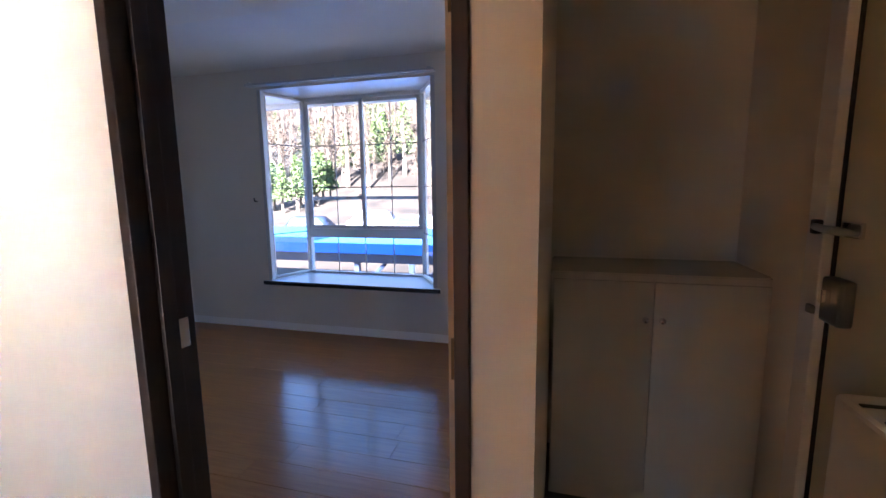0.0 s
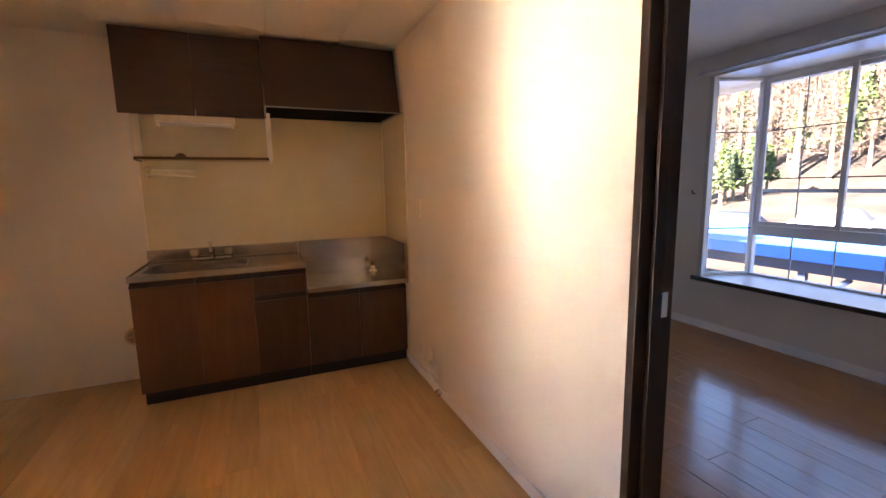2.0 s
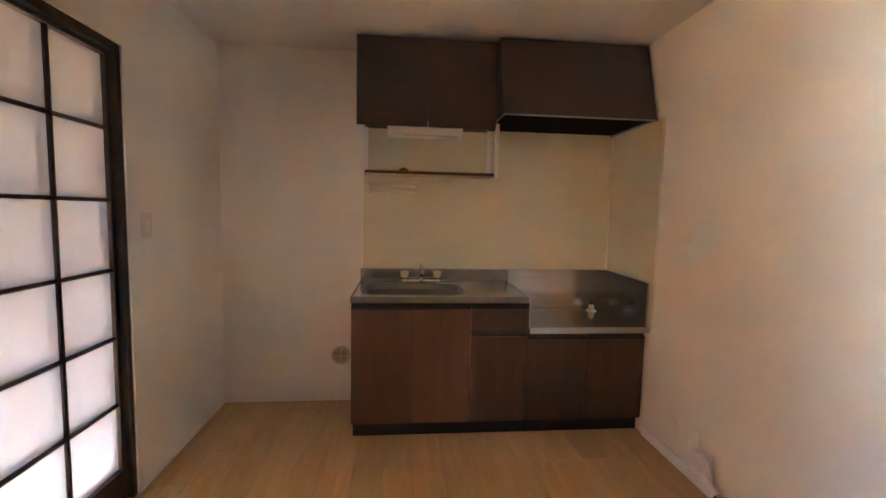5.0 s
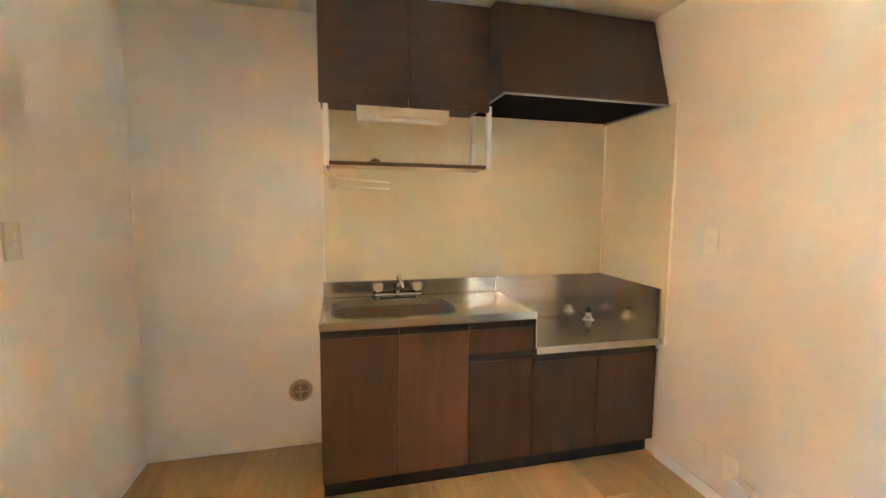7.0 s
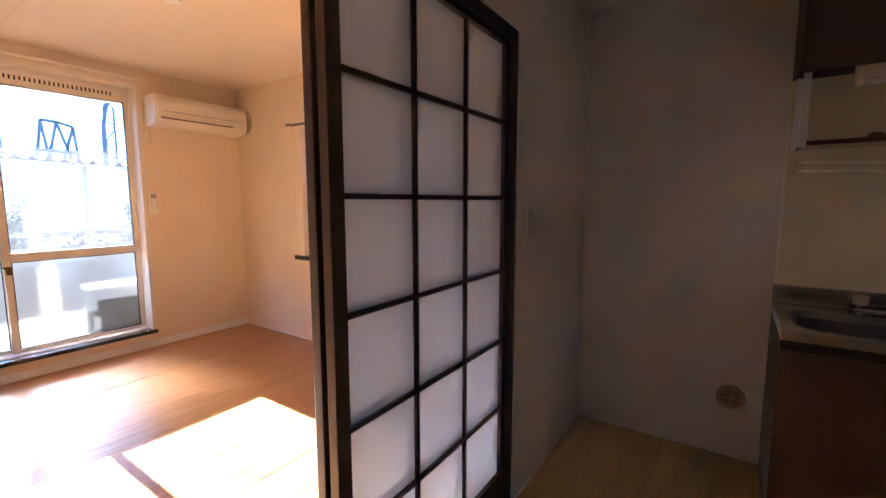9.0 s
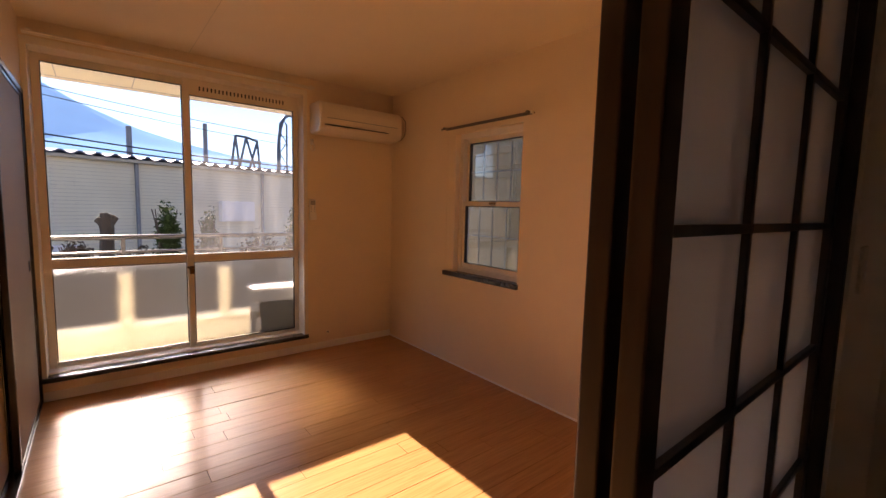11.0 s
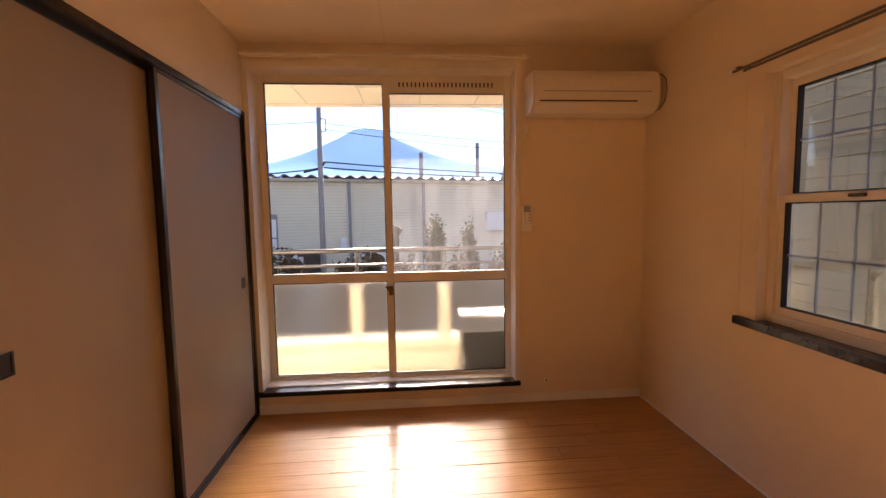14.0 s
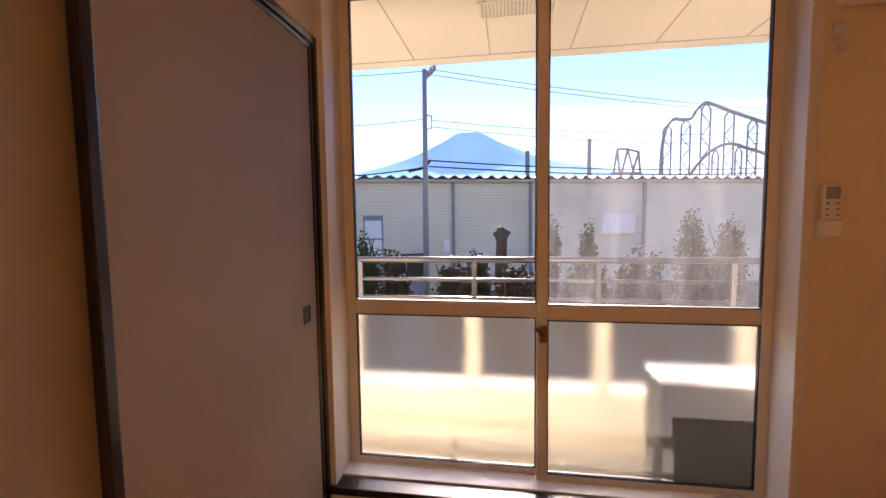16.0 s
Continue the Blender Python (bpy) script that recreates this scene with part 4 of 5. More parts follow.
bm = prism([(RS + 0.185, 1.898), (RS + 0.2385, 1.927), (RS + 0.2415, 1.936), (RS + 0.18, 1.904)], "x", -3.02, -2.44)
part("louver", bm, M_AC, ac)
part("outlet_slot", rbox(-3.03, -2.43, RS + 0.2335, RS + 0.2375, 1.938, 1.946, 0.001, 1), M_BLACK, ac)
part("side_cap", rbox(-3.192, -3.178, RS + 0.01, RS + 0.19, 1.905, 2.115, 0.006), M_AC, ac)
cb = bar([(-3.192, RS + 0.12, 2.118), (-3.198, RS + 0.20, 2.112), (-3.202, RS + 0.243, 2.07), (-3.203, RS + 0.252, 2.00), (-3.200, RS + 0.238, 1.945), (-3.195, RS + 0.195, 1.908), (-3.190, RS + 0.12, 1.900)], 0.0032, 8)
part("power_cable", cb, M_VENT_D, ac, "thin brown cable around the end", True)
remote = thing("remote_control", (-2.43, RS, 1.16), "white air conditioner remote in a wall holder", "remote control")
part("case", rbox(-2.440, -2.384, RS + 0.006, RS + 0.026, 1.175, 1.335, 0.008, 3), M_WHITE, remote)
part("holder", rbox(-2.446, -2.380, RS, RS + 0.032, 1.160, 1.222, 0.010), M_WHITE, remote)
part("screen", rbox(-2.433, -2.391, RS + 0.0255, RS + 0.0275, 1.286, 1.325, 0.001, 1), M_GREYP, remote, "grey display")
for i in range(3):
    for j in range(2):
        part("button", rbox(-2.432 + j * 0.030, -2.422 + j * 0.030, RS + 0.0255, RS + 0.0285, 1.230 + i * 0.019, 1.237 + i * 0.019, 0.001, 1), M_GREYP, remote)
hk = bmesh.new()
box(hk, -2.425, -2.400, RS, RS + 0.012, 1.800, 1.845)
tube(hk, [(-2.412, RS + 0.010, 1.815), (-2.434, RS + 0.012, 1.795), (-2.436, RS + 0.010, 1.755), (-2.415, RS + 0.008, 1.745), (-2.402, RS + 0.010, 1.765), (-2.406, RS + 0.010, 1.800)], 0.004, 8)
solo("pipe_hook", hk, M_WHITE, "small white hook below the air conditioner", "hook", smooth=True)
ant = thing("cable_outlet", (-2.555, RS, 0.13), "small round cable outlet low on the wall", "socket")
part("ring", bar([(-2.555, RS, 0.145), (-2.555, RS + 0.006, 0.145)], 0.016, 16), M_PLASTIC, ant)
part("hole", bar([(-2.555, RS + 0.006, 0.145), (-2.555, RS + 0.008, 0.145)], 0.007, 12), M_BLACK, ant)
hook = bmesh.new()
tube(hook, [(-1.95, -3.34, HS), (-1.95, -3.34, HS - 0.022)], (0.045, 0.038), 20)
solo("ceiling_rose", hook, M_WHITE, "round white ceiling lamp socket", "lamp socket")
hook = bmesh.new()
tube(hook, [(-1.57, 2.36, HN), (-1.57, 2.36, HN - 0.022)], (0.045, 0.038), 20)
solo("ceiling_rose", hook, M_GREYP, "round grey ceiling lamp socket", "lamp socket")

# ---- closet with two sliding paper doors ----
closet = thing("door_4", (CL, -4.05, 0), "black-lacquered frame of the closet", "closet frame", kind="structure")
part("jamb", rbox(CL - 0.006, CL + 0.10, -3.212, -3.18, 0, 1.925, 0.003), M_FUSUMA_EDGE, closet)
part("jamb", rbox(CL - 0.006, CL + 0.10, RS + 0.002, RS + 0.028, 0, 1.925, 0.003), M_FUSUMA_EDGE, closet)
part("head", rbox(CL - 0.006, CL + 0.10, RS + 0.028, -3.212, 1.895, 1.925, 0.003), M_FUSUMA_EDGE, closet)
part("threshold", rbox(CL - 0.006, CL + 0.10, RS + 0.028, -3.212, 0, 0.018, 0.003), M_FUSUMA_EDGE, closet)


def fusuma(y0, y1, x, pull_y, pull_z, label):
    """A paper sliding door in a lacquered rim; its face looks to -x."""
    f = thing("closet_door", (x, (y0 + y1) / 2, 0.018), label, "sliding door", "closet doors")
    z0, z1 = 0.020, 1.893
    part("paper", rbox(x - 0.008, x + 0.012, y0 + 0.026, y1 - 0.026, z0 + 0.018, z1 - 0.018, 0.002), M_FUSUMA, f)
    for a, b, c, d in ((y0, y0 + 0.026, z0, z1), (y1 - 0.026, y1, z0, z1), (y0 + 0.026, y1 - 0.026, z0, z0 + 0.018), (y0 + 0.026, y1 - 0.026, z1 - 0.018, z1)):
        part("rim", rbox(x - 0.013, x + 0.013, a, b, c, d, 0.003), M_FUSUMA_EDGE, f)
    p = bmesh.new()
    for a, b, c, d in ((-0.025, -0.019, -0.032, 0.032), (0.019, 0.025, -0.032, 0.032), (-0.019, 0.019, -0.032, -0.026), (-0.019, 0.019, 0.026, 0.032)):
        box(p, x - 0.011, x - 0.007, pull_y + a, pull_y + b, pull_z + c, pull_z + d)
    pull = part("pull", p, M_BLACK, f, "square black recessed pull")
    part("pull_plate", rbox(x - 0.0085, x - 0.0078, pull_y - 0.019, pull_y + 0.019, pull_z - 0.026, pull_z + 0.026, 0.0002, 1), M_GRIP, pull)


fusuma(-4.045, -3.214, CL + 0.052, -3.318, 0.915, "grey-beige paper closet door in a black lacquered rim, set back")
fusuma(RS + 0.030, -4.000, CL + 0.014, -4.795, 0.89, "grey-beige paper closet door in a black rim, running in front")

# ---- sash window in the west wall ----
WX = W - 0.095
win_w = thing("window_2", (WX, -3.68, YZ0), "white vertical sash window with inner glazing bars", "window", kind="structure")
for a, b, c, d in ((YX0 + 0.10, YX0 + 0.135, YZ0 + 0.01, YZ1), (YX1 - 0.030, YX1, YZ0 + 0.01, YZ1), (YX0 + 0.135, YX1 - 0.030, YZ1 - 0.04, YZ1), (YX0 + 0.135, YX1 - 0.030, YZ0 + 0.01, YZ0 + 0.05)):
    part("frame", rbox(WX - 0.04, WX + 0.045, a, b, c, d, 0.003), M_ALU, win_w)
part("casing", rbox(W - 0.14, W - 0.001, YX0, YX0 + 0.10, YZ0 + 0.01, YZ1, 0.002), M_WALL_S, win_w)
part("inner_sill", rbox(W - 0.10, W + 0.022, YX0 - 0.012, YX1 + 0.012, YZ0 - 0.028, YZ0 + 0.010, 0.004), M_SILL, win_w, "dark lacquered sill board")
SY0, SY1 = YX0 + 0.135, YX1 - 0.030
for z0, z1, x, nm in ((YZ0 + 0.05, 1.345, WX + 0.016, "lower_sash"), (1.315, YZ1 - 0.04, WX - 0.016, "upper_sash")):
    s = part(nm, rbox(x - 0.014, x + 0.014, SY0, SY0 + 0.026, z0, z1, 0.002), M_ALU, win_w)
    for a, b, c, d in ((SY1 - 0.026, SY1, z0, z1), (SY0 + 0.026, SY1 - 0.026, z0, z0 + 0.034), (SY0 + 0.026, SY1 - 0.026, z1 - 0.034, z1)):
        part("sash_rail", rbox(x - 0.014, x + 0.014, a, b, c, d, 0.002), M_ALU, s)
    bm = bmesh.new()
    g0, g1, h0, h1 = SY0 + 0.026, SY1 - 0.026, z0 + 0.034, z1 - 0.034
    for bx in ((g0, g0 + 0.007, h0, h1), (g1 - 0.004, g1, h0, h1), (g0, g1, h0, h0 + 0.004), (g0, g1, h1 - 0.006, h1)):
        box(bm, x - 0.010, x + 0.0145, bx[0], bx[1], bx[2], bx[3])
    part("gasket", bm, M_GASKET, s)
    for i in (1, 2, 3):
        y = g0 + (g1 - g0) * i / 4
        part("glazing_bar", rbox(x - 0.009, x - 0.004, y - 0.005, y + 0.005, h0, h1, 0.001, 1), M_WALU, s)
    part("glazing_bar", rbox(x - 0.0035, x - 0.001, g0, g1, (h0 + h1) / 2 - 0.005, (h0 + h1) / 2 + 0.005, 0.001, 1), M_WALU, s)
    pane("pane", ((x + 0.002, g0, h0), (x + 0.002, g1, h0), (x + 0.002, g1, h1), (x + 0.002, g0, h1)), M_DOUBLE, s, "clear glass pane")
part("sash_lift", rbox(WX + 0.03, WX + 0.042, -3.64, -3.58, 1.325, 1.338, 0.003), M_BRASS, win_w, "small brass sash lift")
rail_w = thing("curtain_rail", (W + 0.05, -3.62, 1.9), "slim metal curtain rail above the sash window", "curtain rail")
for dx, dy in ((0.030, 0.02), (0.066, 0.0)):
    part("rail", rbox(W + dx - 0.0045, W + dx + 0.0045, -4.085 + dy, -3.165 - dy, 1.909, 1.920, 0.003), M_RAILW, rail_w)
for y in (-4.09, -3.16):
    part("end_cap", rbox(W + 0.056, W + 0.076, y - 0.008, y + 0.008, 1.904, 1.923, 0.003), M_PLASTIC, rail_w)
for y in (-4.05, -3.20):
    part("bracket", rbox(W, W + 0.075, y - 0.010, y + 0.010, 1.920, 1.928, 0.002), M_RAILW, rail_w)

# ---- north room: bay window ----
FY, FX0, FX1 = 4.05, -2.165, -0.960
win_n = thing("window_3", (-1.56, FY, BZ0), "white aluminium bay window with sliding sashes and glazing bars", "window", kind="structure")
bm = prism([(BX0 - 0.03, NN - 0.028), (BX1 + 0.03, NN - 0.028), (BX1 + 0.03, NN), (FX1 + 0.03, FY + 0.03), (FX0 - 0.03, FY + 0.03), (BX0 - 0.03, NN)], "z", BZ0 - 0.028, BZ0 - 0.002)
part("bay_board", bm, M_WALU, win_n, "pale bay sill board")
part("board_edge", rbox(BX0 - 0.035, BX1 + 0.035, NN - 0.036, NN - 0.0285, BZ0 - 0.036, BZ0, 0.003), M_SILL, win_n, "dark front edge of the bay sill")
bm = prism([(BX0 + 0.001, NN + 0.001), (BX1 - 0.001, NN + 0.001), (BX1 - 0.001, NN + T), (FX1 + 0.03, FY + 0.03), (FX0 - 0.03, FY + 0.03), (BX0 + 0.001, NN + T)], "z", BZ1 - 0.003, BZ1 + 0.03)
part("bay_soffit", bm, M_WALU, win_n)
for x in (BX0 + 0.0, BX1 - 0.036):
    part("wall_post", rbox(x, x + 0.036, NN + 0.002, NN + 0.05, BZ0, BZ1, 0.003), M_WALU, win_n)
for x in (FX0 - 0.022, FX1 - 0.022):
    part("corner_post", rbox(x, x + 0.044, FY - 0.03, FY + 0.03, BZ0, BZ1, 0.003), M_WALU, win_n)
part("front_head", rbox(FX0 + 0.022, FX1 - 0.022, FY - 0.028, FY + 0.028, 2.108, BZ1 - 0.004, 0.003), M_WALU, win_n)
part("transom", rbox(FX0 + 0.022, FX1 - 0.022, FY - 0.028, FY + 0.028, 0.815, 0.900, 0.003), M_WALU, win_n)
part("front_foot", rbox(FX0 + 0.022, FX1 - 0.022, FY - 0.028, FY + 0.028, BZ0, BZ0 + 0.016, 0.002), M_WALU, win_n)
for x0, x1, y in ((FX0 + 0.024, -1.540, FY - 0.012), (-1.580, FX1 - 0.024, FY + 0.012)):
    s = part("sash", rbox(x0, x0 + 0.036, y - 0.010, y + 0.010, 0.902, 2.106, 0.002), M_WALU, win_n)
    for a, b, c, d in ((x1 - 0.036, x1, 0.902, 2.106), (x0 + 0.036, x1 - 0.036, 0.902, 0.934), (x0 + 0.036, x1 - 0.036, 2.074, 2.106)):
        part("sash_rail", rbox(a, b, y - 0.010, y + 0.010, c, d, 0.002), M_WALU, s)
    g0, g1 = x0 + 0.036, x1 - 0.036
    xm = (g0 + g1) / 2
    part("glazing_bar", rbox(xm - 0.005, xm + 0.005, y + 0.002, y + 0.006, 0.934, 2.074, 0.001, 1), M_GREYP, s)
    for z in (1.297, 1.690):
        part("glazing_bar", rbox(g0, g1, y - 0.004, y + 0.0015, z - 0.005, z + 0.005, 0.001, 1), M_NAVY, s)
    pane("pane", ((g0, y, 0.934), (g1, y, 0.934), (g1, y, 2.074), (g0, y, 2.074)), M_GLASS_N, s, "clear glass pane")
for i in range(3):
    x = FX0 + 0.022 + (FX1 - FX0 - 0.044) * (i + 1) / 4
    part("glazing_bar", rbox(x - 0.005, x + 0.005, FY - 0.003, FY + 0.003, BZ0 + 0.016, 0.815, 0.001, 1), M_GREYP, win_n)
pane("lower_pane", ((FX0, FY + 0.008, BZ0 + 0.01), (FX1, FY + 0.008, BZ0 + 0.01), (FX1, FY + 0.008, 0.82), (FX0, FY + 0.008, 0.82)), M_GLASS_N, win_n, "clear glass pane")
guard = bmesh.new()
box(guard, FX0, FX1, FY + 0.060, FY + 0.085, 1.180, 1.210)
part("guard_bar", guard, M_GREYP, win_n, "dark guard bar outside the glass")
for xa, xb in ((BX0 + 0.018, FX0), (BX1 - 0.018, FX1)):
    a, b = Vector((xa, NN + 0.05, 0)), Vector((xb, FY - 0.03, 0))
    d = (b - a).normalized()
    for z0, z1 in ((BZ0, BZ0 + 0.03), (2.10, BZ1)):
        part("side_rail", bar([a + Vector((0, 0, (z0 + z1) / 2)), b + Vector((0, 0, (z0 + z1) / 2))], 0.016, 6), M_WALU, win_n)
    for z in (0.875, 1.297, 1.690):
        part("glazing_bar", bar([a + Vector((0, 0, z)), b + Vector((0, 0, z))], 0.005, 6), M_NAVY, win_n)
    pane("side_pane", (a + Vector((0, 0, BZ0)), b + Vector((0, 0, BZ0)), b + Vector((0, 0, BZ1)), a + Vector((0, 0, BZ1))), M_GLASS_N, win_n, "clear glass pane")
rail_n = thing("curtain_rail", (-1.53, NN - 0.05, 2.15), "white double curtain rail above the bay window", "curtain rail")
for dy in (0.045, 0.09):
    part("rail", rbox(-2.37, -0.70, NN - dy - 0.008, NN - dy + 0.008, 2.150, 2.168, 0.003), M_WALU, rail_n)
for x in (-2.33, -1.53, -0.74):
    part("bracket", rbox(x - 0.012, x + 0.012, NN - 0.10, NN, 2.168, 2.178, 0.002), M_WALU, rail_n)
tie = bmesh.new()
tube(tie, [(-2.40, NN, 1.18), (-2.40, NN - 0.03, 1.18), (-2.40, NN - 0.035, 1.21)], 0.007, 8)
solo("curtain_hook", tie, M_BLACK, "small dark curtain tie-back hook", "hook", smooth=True)

# ---- balcony ----
GZ = -2.9
balcony = thing("balcony", (-1.2, -5.9, -0.1), "narrow balcony with a low cream parapet, piers and steel rails", "balcony", kind="structure")
part("slab", rbox(-4.2, 3.2, -6.45, -5.11, -0.45, -0.25, 0.01), M_SLAB, balcony)
part("parapet", rbox(-4.2, 3.2, -6.315, -6.225, -0.25, 0.14, 0.01), M_PARAPET, balcony, "low cream parapet")
for x in (-3.60, -2.78, -1.96, -1.14, -0.32, 0.50, 1.32):
    part("pier", rbox(x - 0.045, x + 0.045, -6.312, -6.228, 0.14, 0.62, 0.008), M_PARAPET, balcony, "short cream pier")
    part("post", rbox(x - 0.017, x + 0.017, -6.285, -6.255, 0.62, 0.96, 0.003), M_RAIL, balcony)
for z, r in ((0.945, 0.022), (0.805, 0.014), (0.675, 0.014)):
    part("rail", bar([(-4.2, -6.27, z), (3.2, -6.27, z)], r, 12), M_RAIL, balcony, "polished steel rail", True)
part("soffit", rbox(-4.4, 3.4, -6.38, -5.11, 2.305, 2.40, 0.004), M_SOFFIT, balcony)
bm = bmesh.new()
for x in (-3.295, -2.785, -2.275, -1.765, -1.255, -0.745, -0.235, 0.275):
    box(bm, x - 0.003, x + 0.003, -6.25, -5.12, 2.302, 2.306)
box(bm, -4.4, 3.4, -6.253, -6.247, 2.302, 2.306)
part("soffit_joint", bm, M_GREYP, balcony)
gr = part("soffit_grille", rbox(-1.62, -1.22, -5.72, -5.55, 2.296, 2.306, 0.002), M_PLASTIC, balcony, "slotted soffit vent")
for i in range(20):
    part("slot", rbox(-1.605 + i * 0.0188, -1.597 + i * 0.0188, -5.71, -5.56, 2.294, 2.2965, 0.0005, 1), M_GREYP, gr)
for i in range(7):
    part("crossbar", rbox(-1.61, -1.23, -5.70 + i * 0.021, -5.692 + i * 0.021, 2.292, 2.2935, 0.0003, 1), M_PLASTIC, gr)
UZ = -0.21       # the unit's feet stand on the balcony floor
unit = thing("outdoor_unit", (-2.2, -5.38, -0.25), "grey outdoor air-conditioning unit on the balcony floor", "outdoor unit")
part("case", rbox(-2.70, -2.02, -5.50, -5.26, UZ, UZ + 0.73, 0.012), M_UNITCASE, unit)
part("lid", rbox(-2.71, -2.01, -5.51, -5.25, UZ + 0.73, UZ + 0.755, 0.01), M_WSTEEL, unit, "white lid")
part("fan_guard", bar([(-2.40, -5.50, UZ + 0.37), (-2.40, -5.515, UZ + 0.37)], 0.24, 28), M_BLACK, unit)
for x in (-2.62, -2.1):
    part("foot", rbox(x - 0.03, x + 0.03, -5.50, -5.26, -0.25, UZ, 0.004), M_BLACK, unit)

# ---- outside ----
bm = bmesh.new()
s = 2500
n = 48
grid = [[bm.verts.new((-s + 2 * s * i / n, -s + 2 * s * j / n, GZ)) for i in range(n + 1)] for j in range(n + 1)]
for j in range(n):
    for i in range(n):
        bm.faces.new((grid[j][i], grid[j][i + 1], grid[j + 1][i + 1], grid[j + 1][i]))
solo("ground", bm, M_GROUND, "dry bare ground around the houses", "ground", kind="structure")
setting("building_base", ((W - 0.16, E + 0.12, RS - 0.18, NN + T, GZ, -0.2),), M_PARAPET, "storey below the flat", "wall")
setting("yard", ((-14, 14, -13, -6.6, GZ, GZ + 0.02),), M_YARD, "grey asphalt yard between flat and warehouse", "ground")
setting("pavement", ((-16, 14, 5, 13, GZ, GZ + 0.02),), M_ASPHALT, "grey asphalt parking ground", "ground")
eave = thing("eave", (-1.5, 4.5, 2.25), "white boarded eave over the bay window", "eave", kind="structure")
part("board", rbox(-6, 3, NN + T + 0.001, 4.75, 2.26, 2.34, 0.004), M_WSTEEL, eave)
part("gutter", bar([(-6, 4.80, 2.26), (3, 4.80, 2.26)], 0.05, 10), M_WSTEEL, eave)

# warehouse across the street, its long wall turned a little
A, B = Vector((20.0, -20.1, 0)), Vector((-36.0, -37.5, 0))
ALONG = (B - A).normalized()
OUT = Vector((ALONG.y, -ALONG.x, 0))
if OUT.y < 0:
    OUT = -OUT
LEN = (B - A).length
FRAME = Matrix((( ALONG.x, OUT.x, 0, A.x), (ALONG.y, OUT.y, 0, A.y), (0, 0, 1, 0), (0, 0, 0, 1)))
EAVE = 3.22
ware = thing("warehouse", A + ALONG * 20, "long cream corrugated warehouse with a dark blue roof edge", "building")
ware.location.z = GZ
bm = bmesh.new()
box(bm, 0, LEN, -12, 0, GZ, EAVE, FRAME)
part("wall", bm, M_SIDING_D, ware)
bm = bmesh.new()
z = GZ + 0.15
while z < EAVE - 0.1:
    box(bm, 0, LEN, 0.001, 0.03, z, z + 0.150, FRAME)
    z += 0.165
sid = part("siding", bm, M_SIDING, ware)
sid["kind"] = "stuff"
bm = bmesh.new()
k = 0
prev = None
while k * 0.11 < LEN:
    zz = EAVE + 0.10 + 0.075 * math.sin(k * math.tau / 6)
    a = bm.verts.new(FRAME @ Vector((k * 0.11, 0.35, zz)))
    b = bm.verts.new(FRAME @ Vector((k * 0.11, 0.35, zz - 0.08)))
    c = bm.verts.new(FRAME @ Vector((k * 0.11, -12.3, zz + 0.9)))
    if prev:
        bm.faces.new((prev[0], a, b, prev[1]))
        bm.faces.new((prev[0], prev[2], c, a))
    prev = (a, b, c)
    k += 1
part("roof", bm, M_ROOF, ware, "dark corrugated roof")
bm = bmesh.new()
box(bm, 0, LEN, 0.02, 0.30, EAVE - 0.16, EAVE - 0.02, FRAME)
part("gutter", bm, M_SIDING_D, ware)


def on_wall(slope, h):
    """The place along the warehouse wall that lies in the direction slope (x per y) from the room."""
    o = Vector((-1.384, -3.344, 0))
    d = Vector((slope, -1, 0))
    t = ((A - o).cross(ALONG)).z / (d.cross(ALONG)).z
    return (o + d * t - A).dot(ALONG)


for sl in (0.133, -0.045, -0.29, 0.63):
    u = on_wall(sl, 0)
    bm = bmesh.new()
    box(bm, u - 0.07, u + 0.07, 0.02, 0.16, GZ, EAVE - 0.1, FRAME)
    part("downpipe", bm, M_POLE, ware, "grey-blue downpipe")
u = on_wall(0.329, 0)
bm = bmesh.new()
box(bm, u - 0.5, u + 0.5, 0.02, 0.08, -0.9, 1.35, FRAME)
wd = part("window", bm, M_POLE, ware, "tall grey-framed window")
bm = bmesh.new()
box(bm, u - 0.42, u + 0.42, 0.08, 0.10, -0.8, 0.1, FRAME)
box(bm, u - 0.42, u + 0.42, 0.08, 0.10, 0.18, 1.1, FRAME)
part("pane", bm, M_WSTEEL, wd)
u = on_wall(0.150, 0)
bm = bmesh.new()
box(bm, u - 0.16, u + 0.16, 0.02, 0.18, -0.6, 0.05, FRAME)
part("meter_box", bm, M_WSTEEL, ware, "white meter box")

def heat_pump(slope, h, w, label, material):
    """An outdoor air-conditioning unit on the ground before the warehouse wall."""
    u = on_wall(slope, 0)
    base = FRAME @ Vector((u, 0.9, GZ + 0.02))
    t = thing("outdoor_unit", base, label, "outdoor unit", "units along the warehouse")
    z0 = -1.75
    part("stand", rbox(u - w * 0.9, u + w * 0.9, 0.72, 1.08, GZ + 0.02, z0, 0.01, 1, FRAME), M_POLE, t)
    part("case", rbox(u - w, u + w, 0.70, 1.10, z0, z0 + h, 0.03, 2, FRAME), material, t)
    c = FRAME @ Vector((u + w * 0.2, 1.10, z0 + h * 0.5))
    part("fan_guard", bar([c, c + OUT * 0.03], h * 0.38, 24), M_BLACK, t)


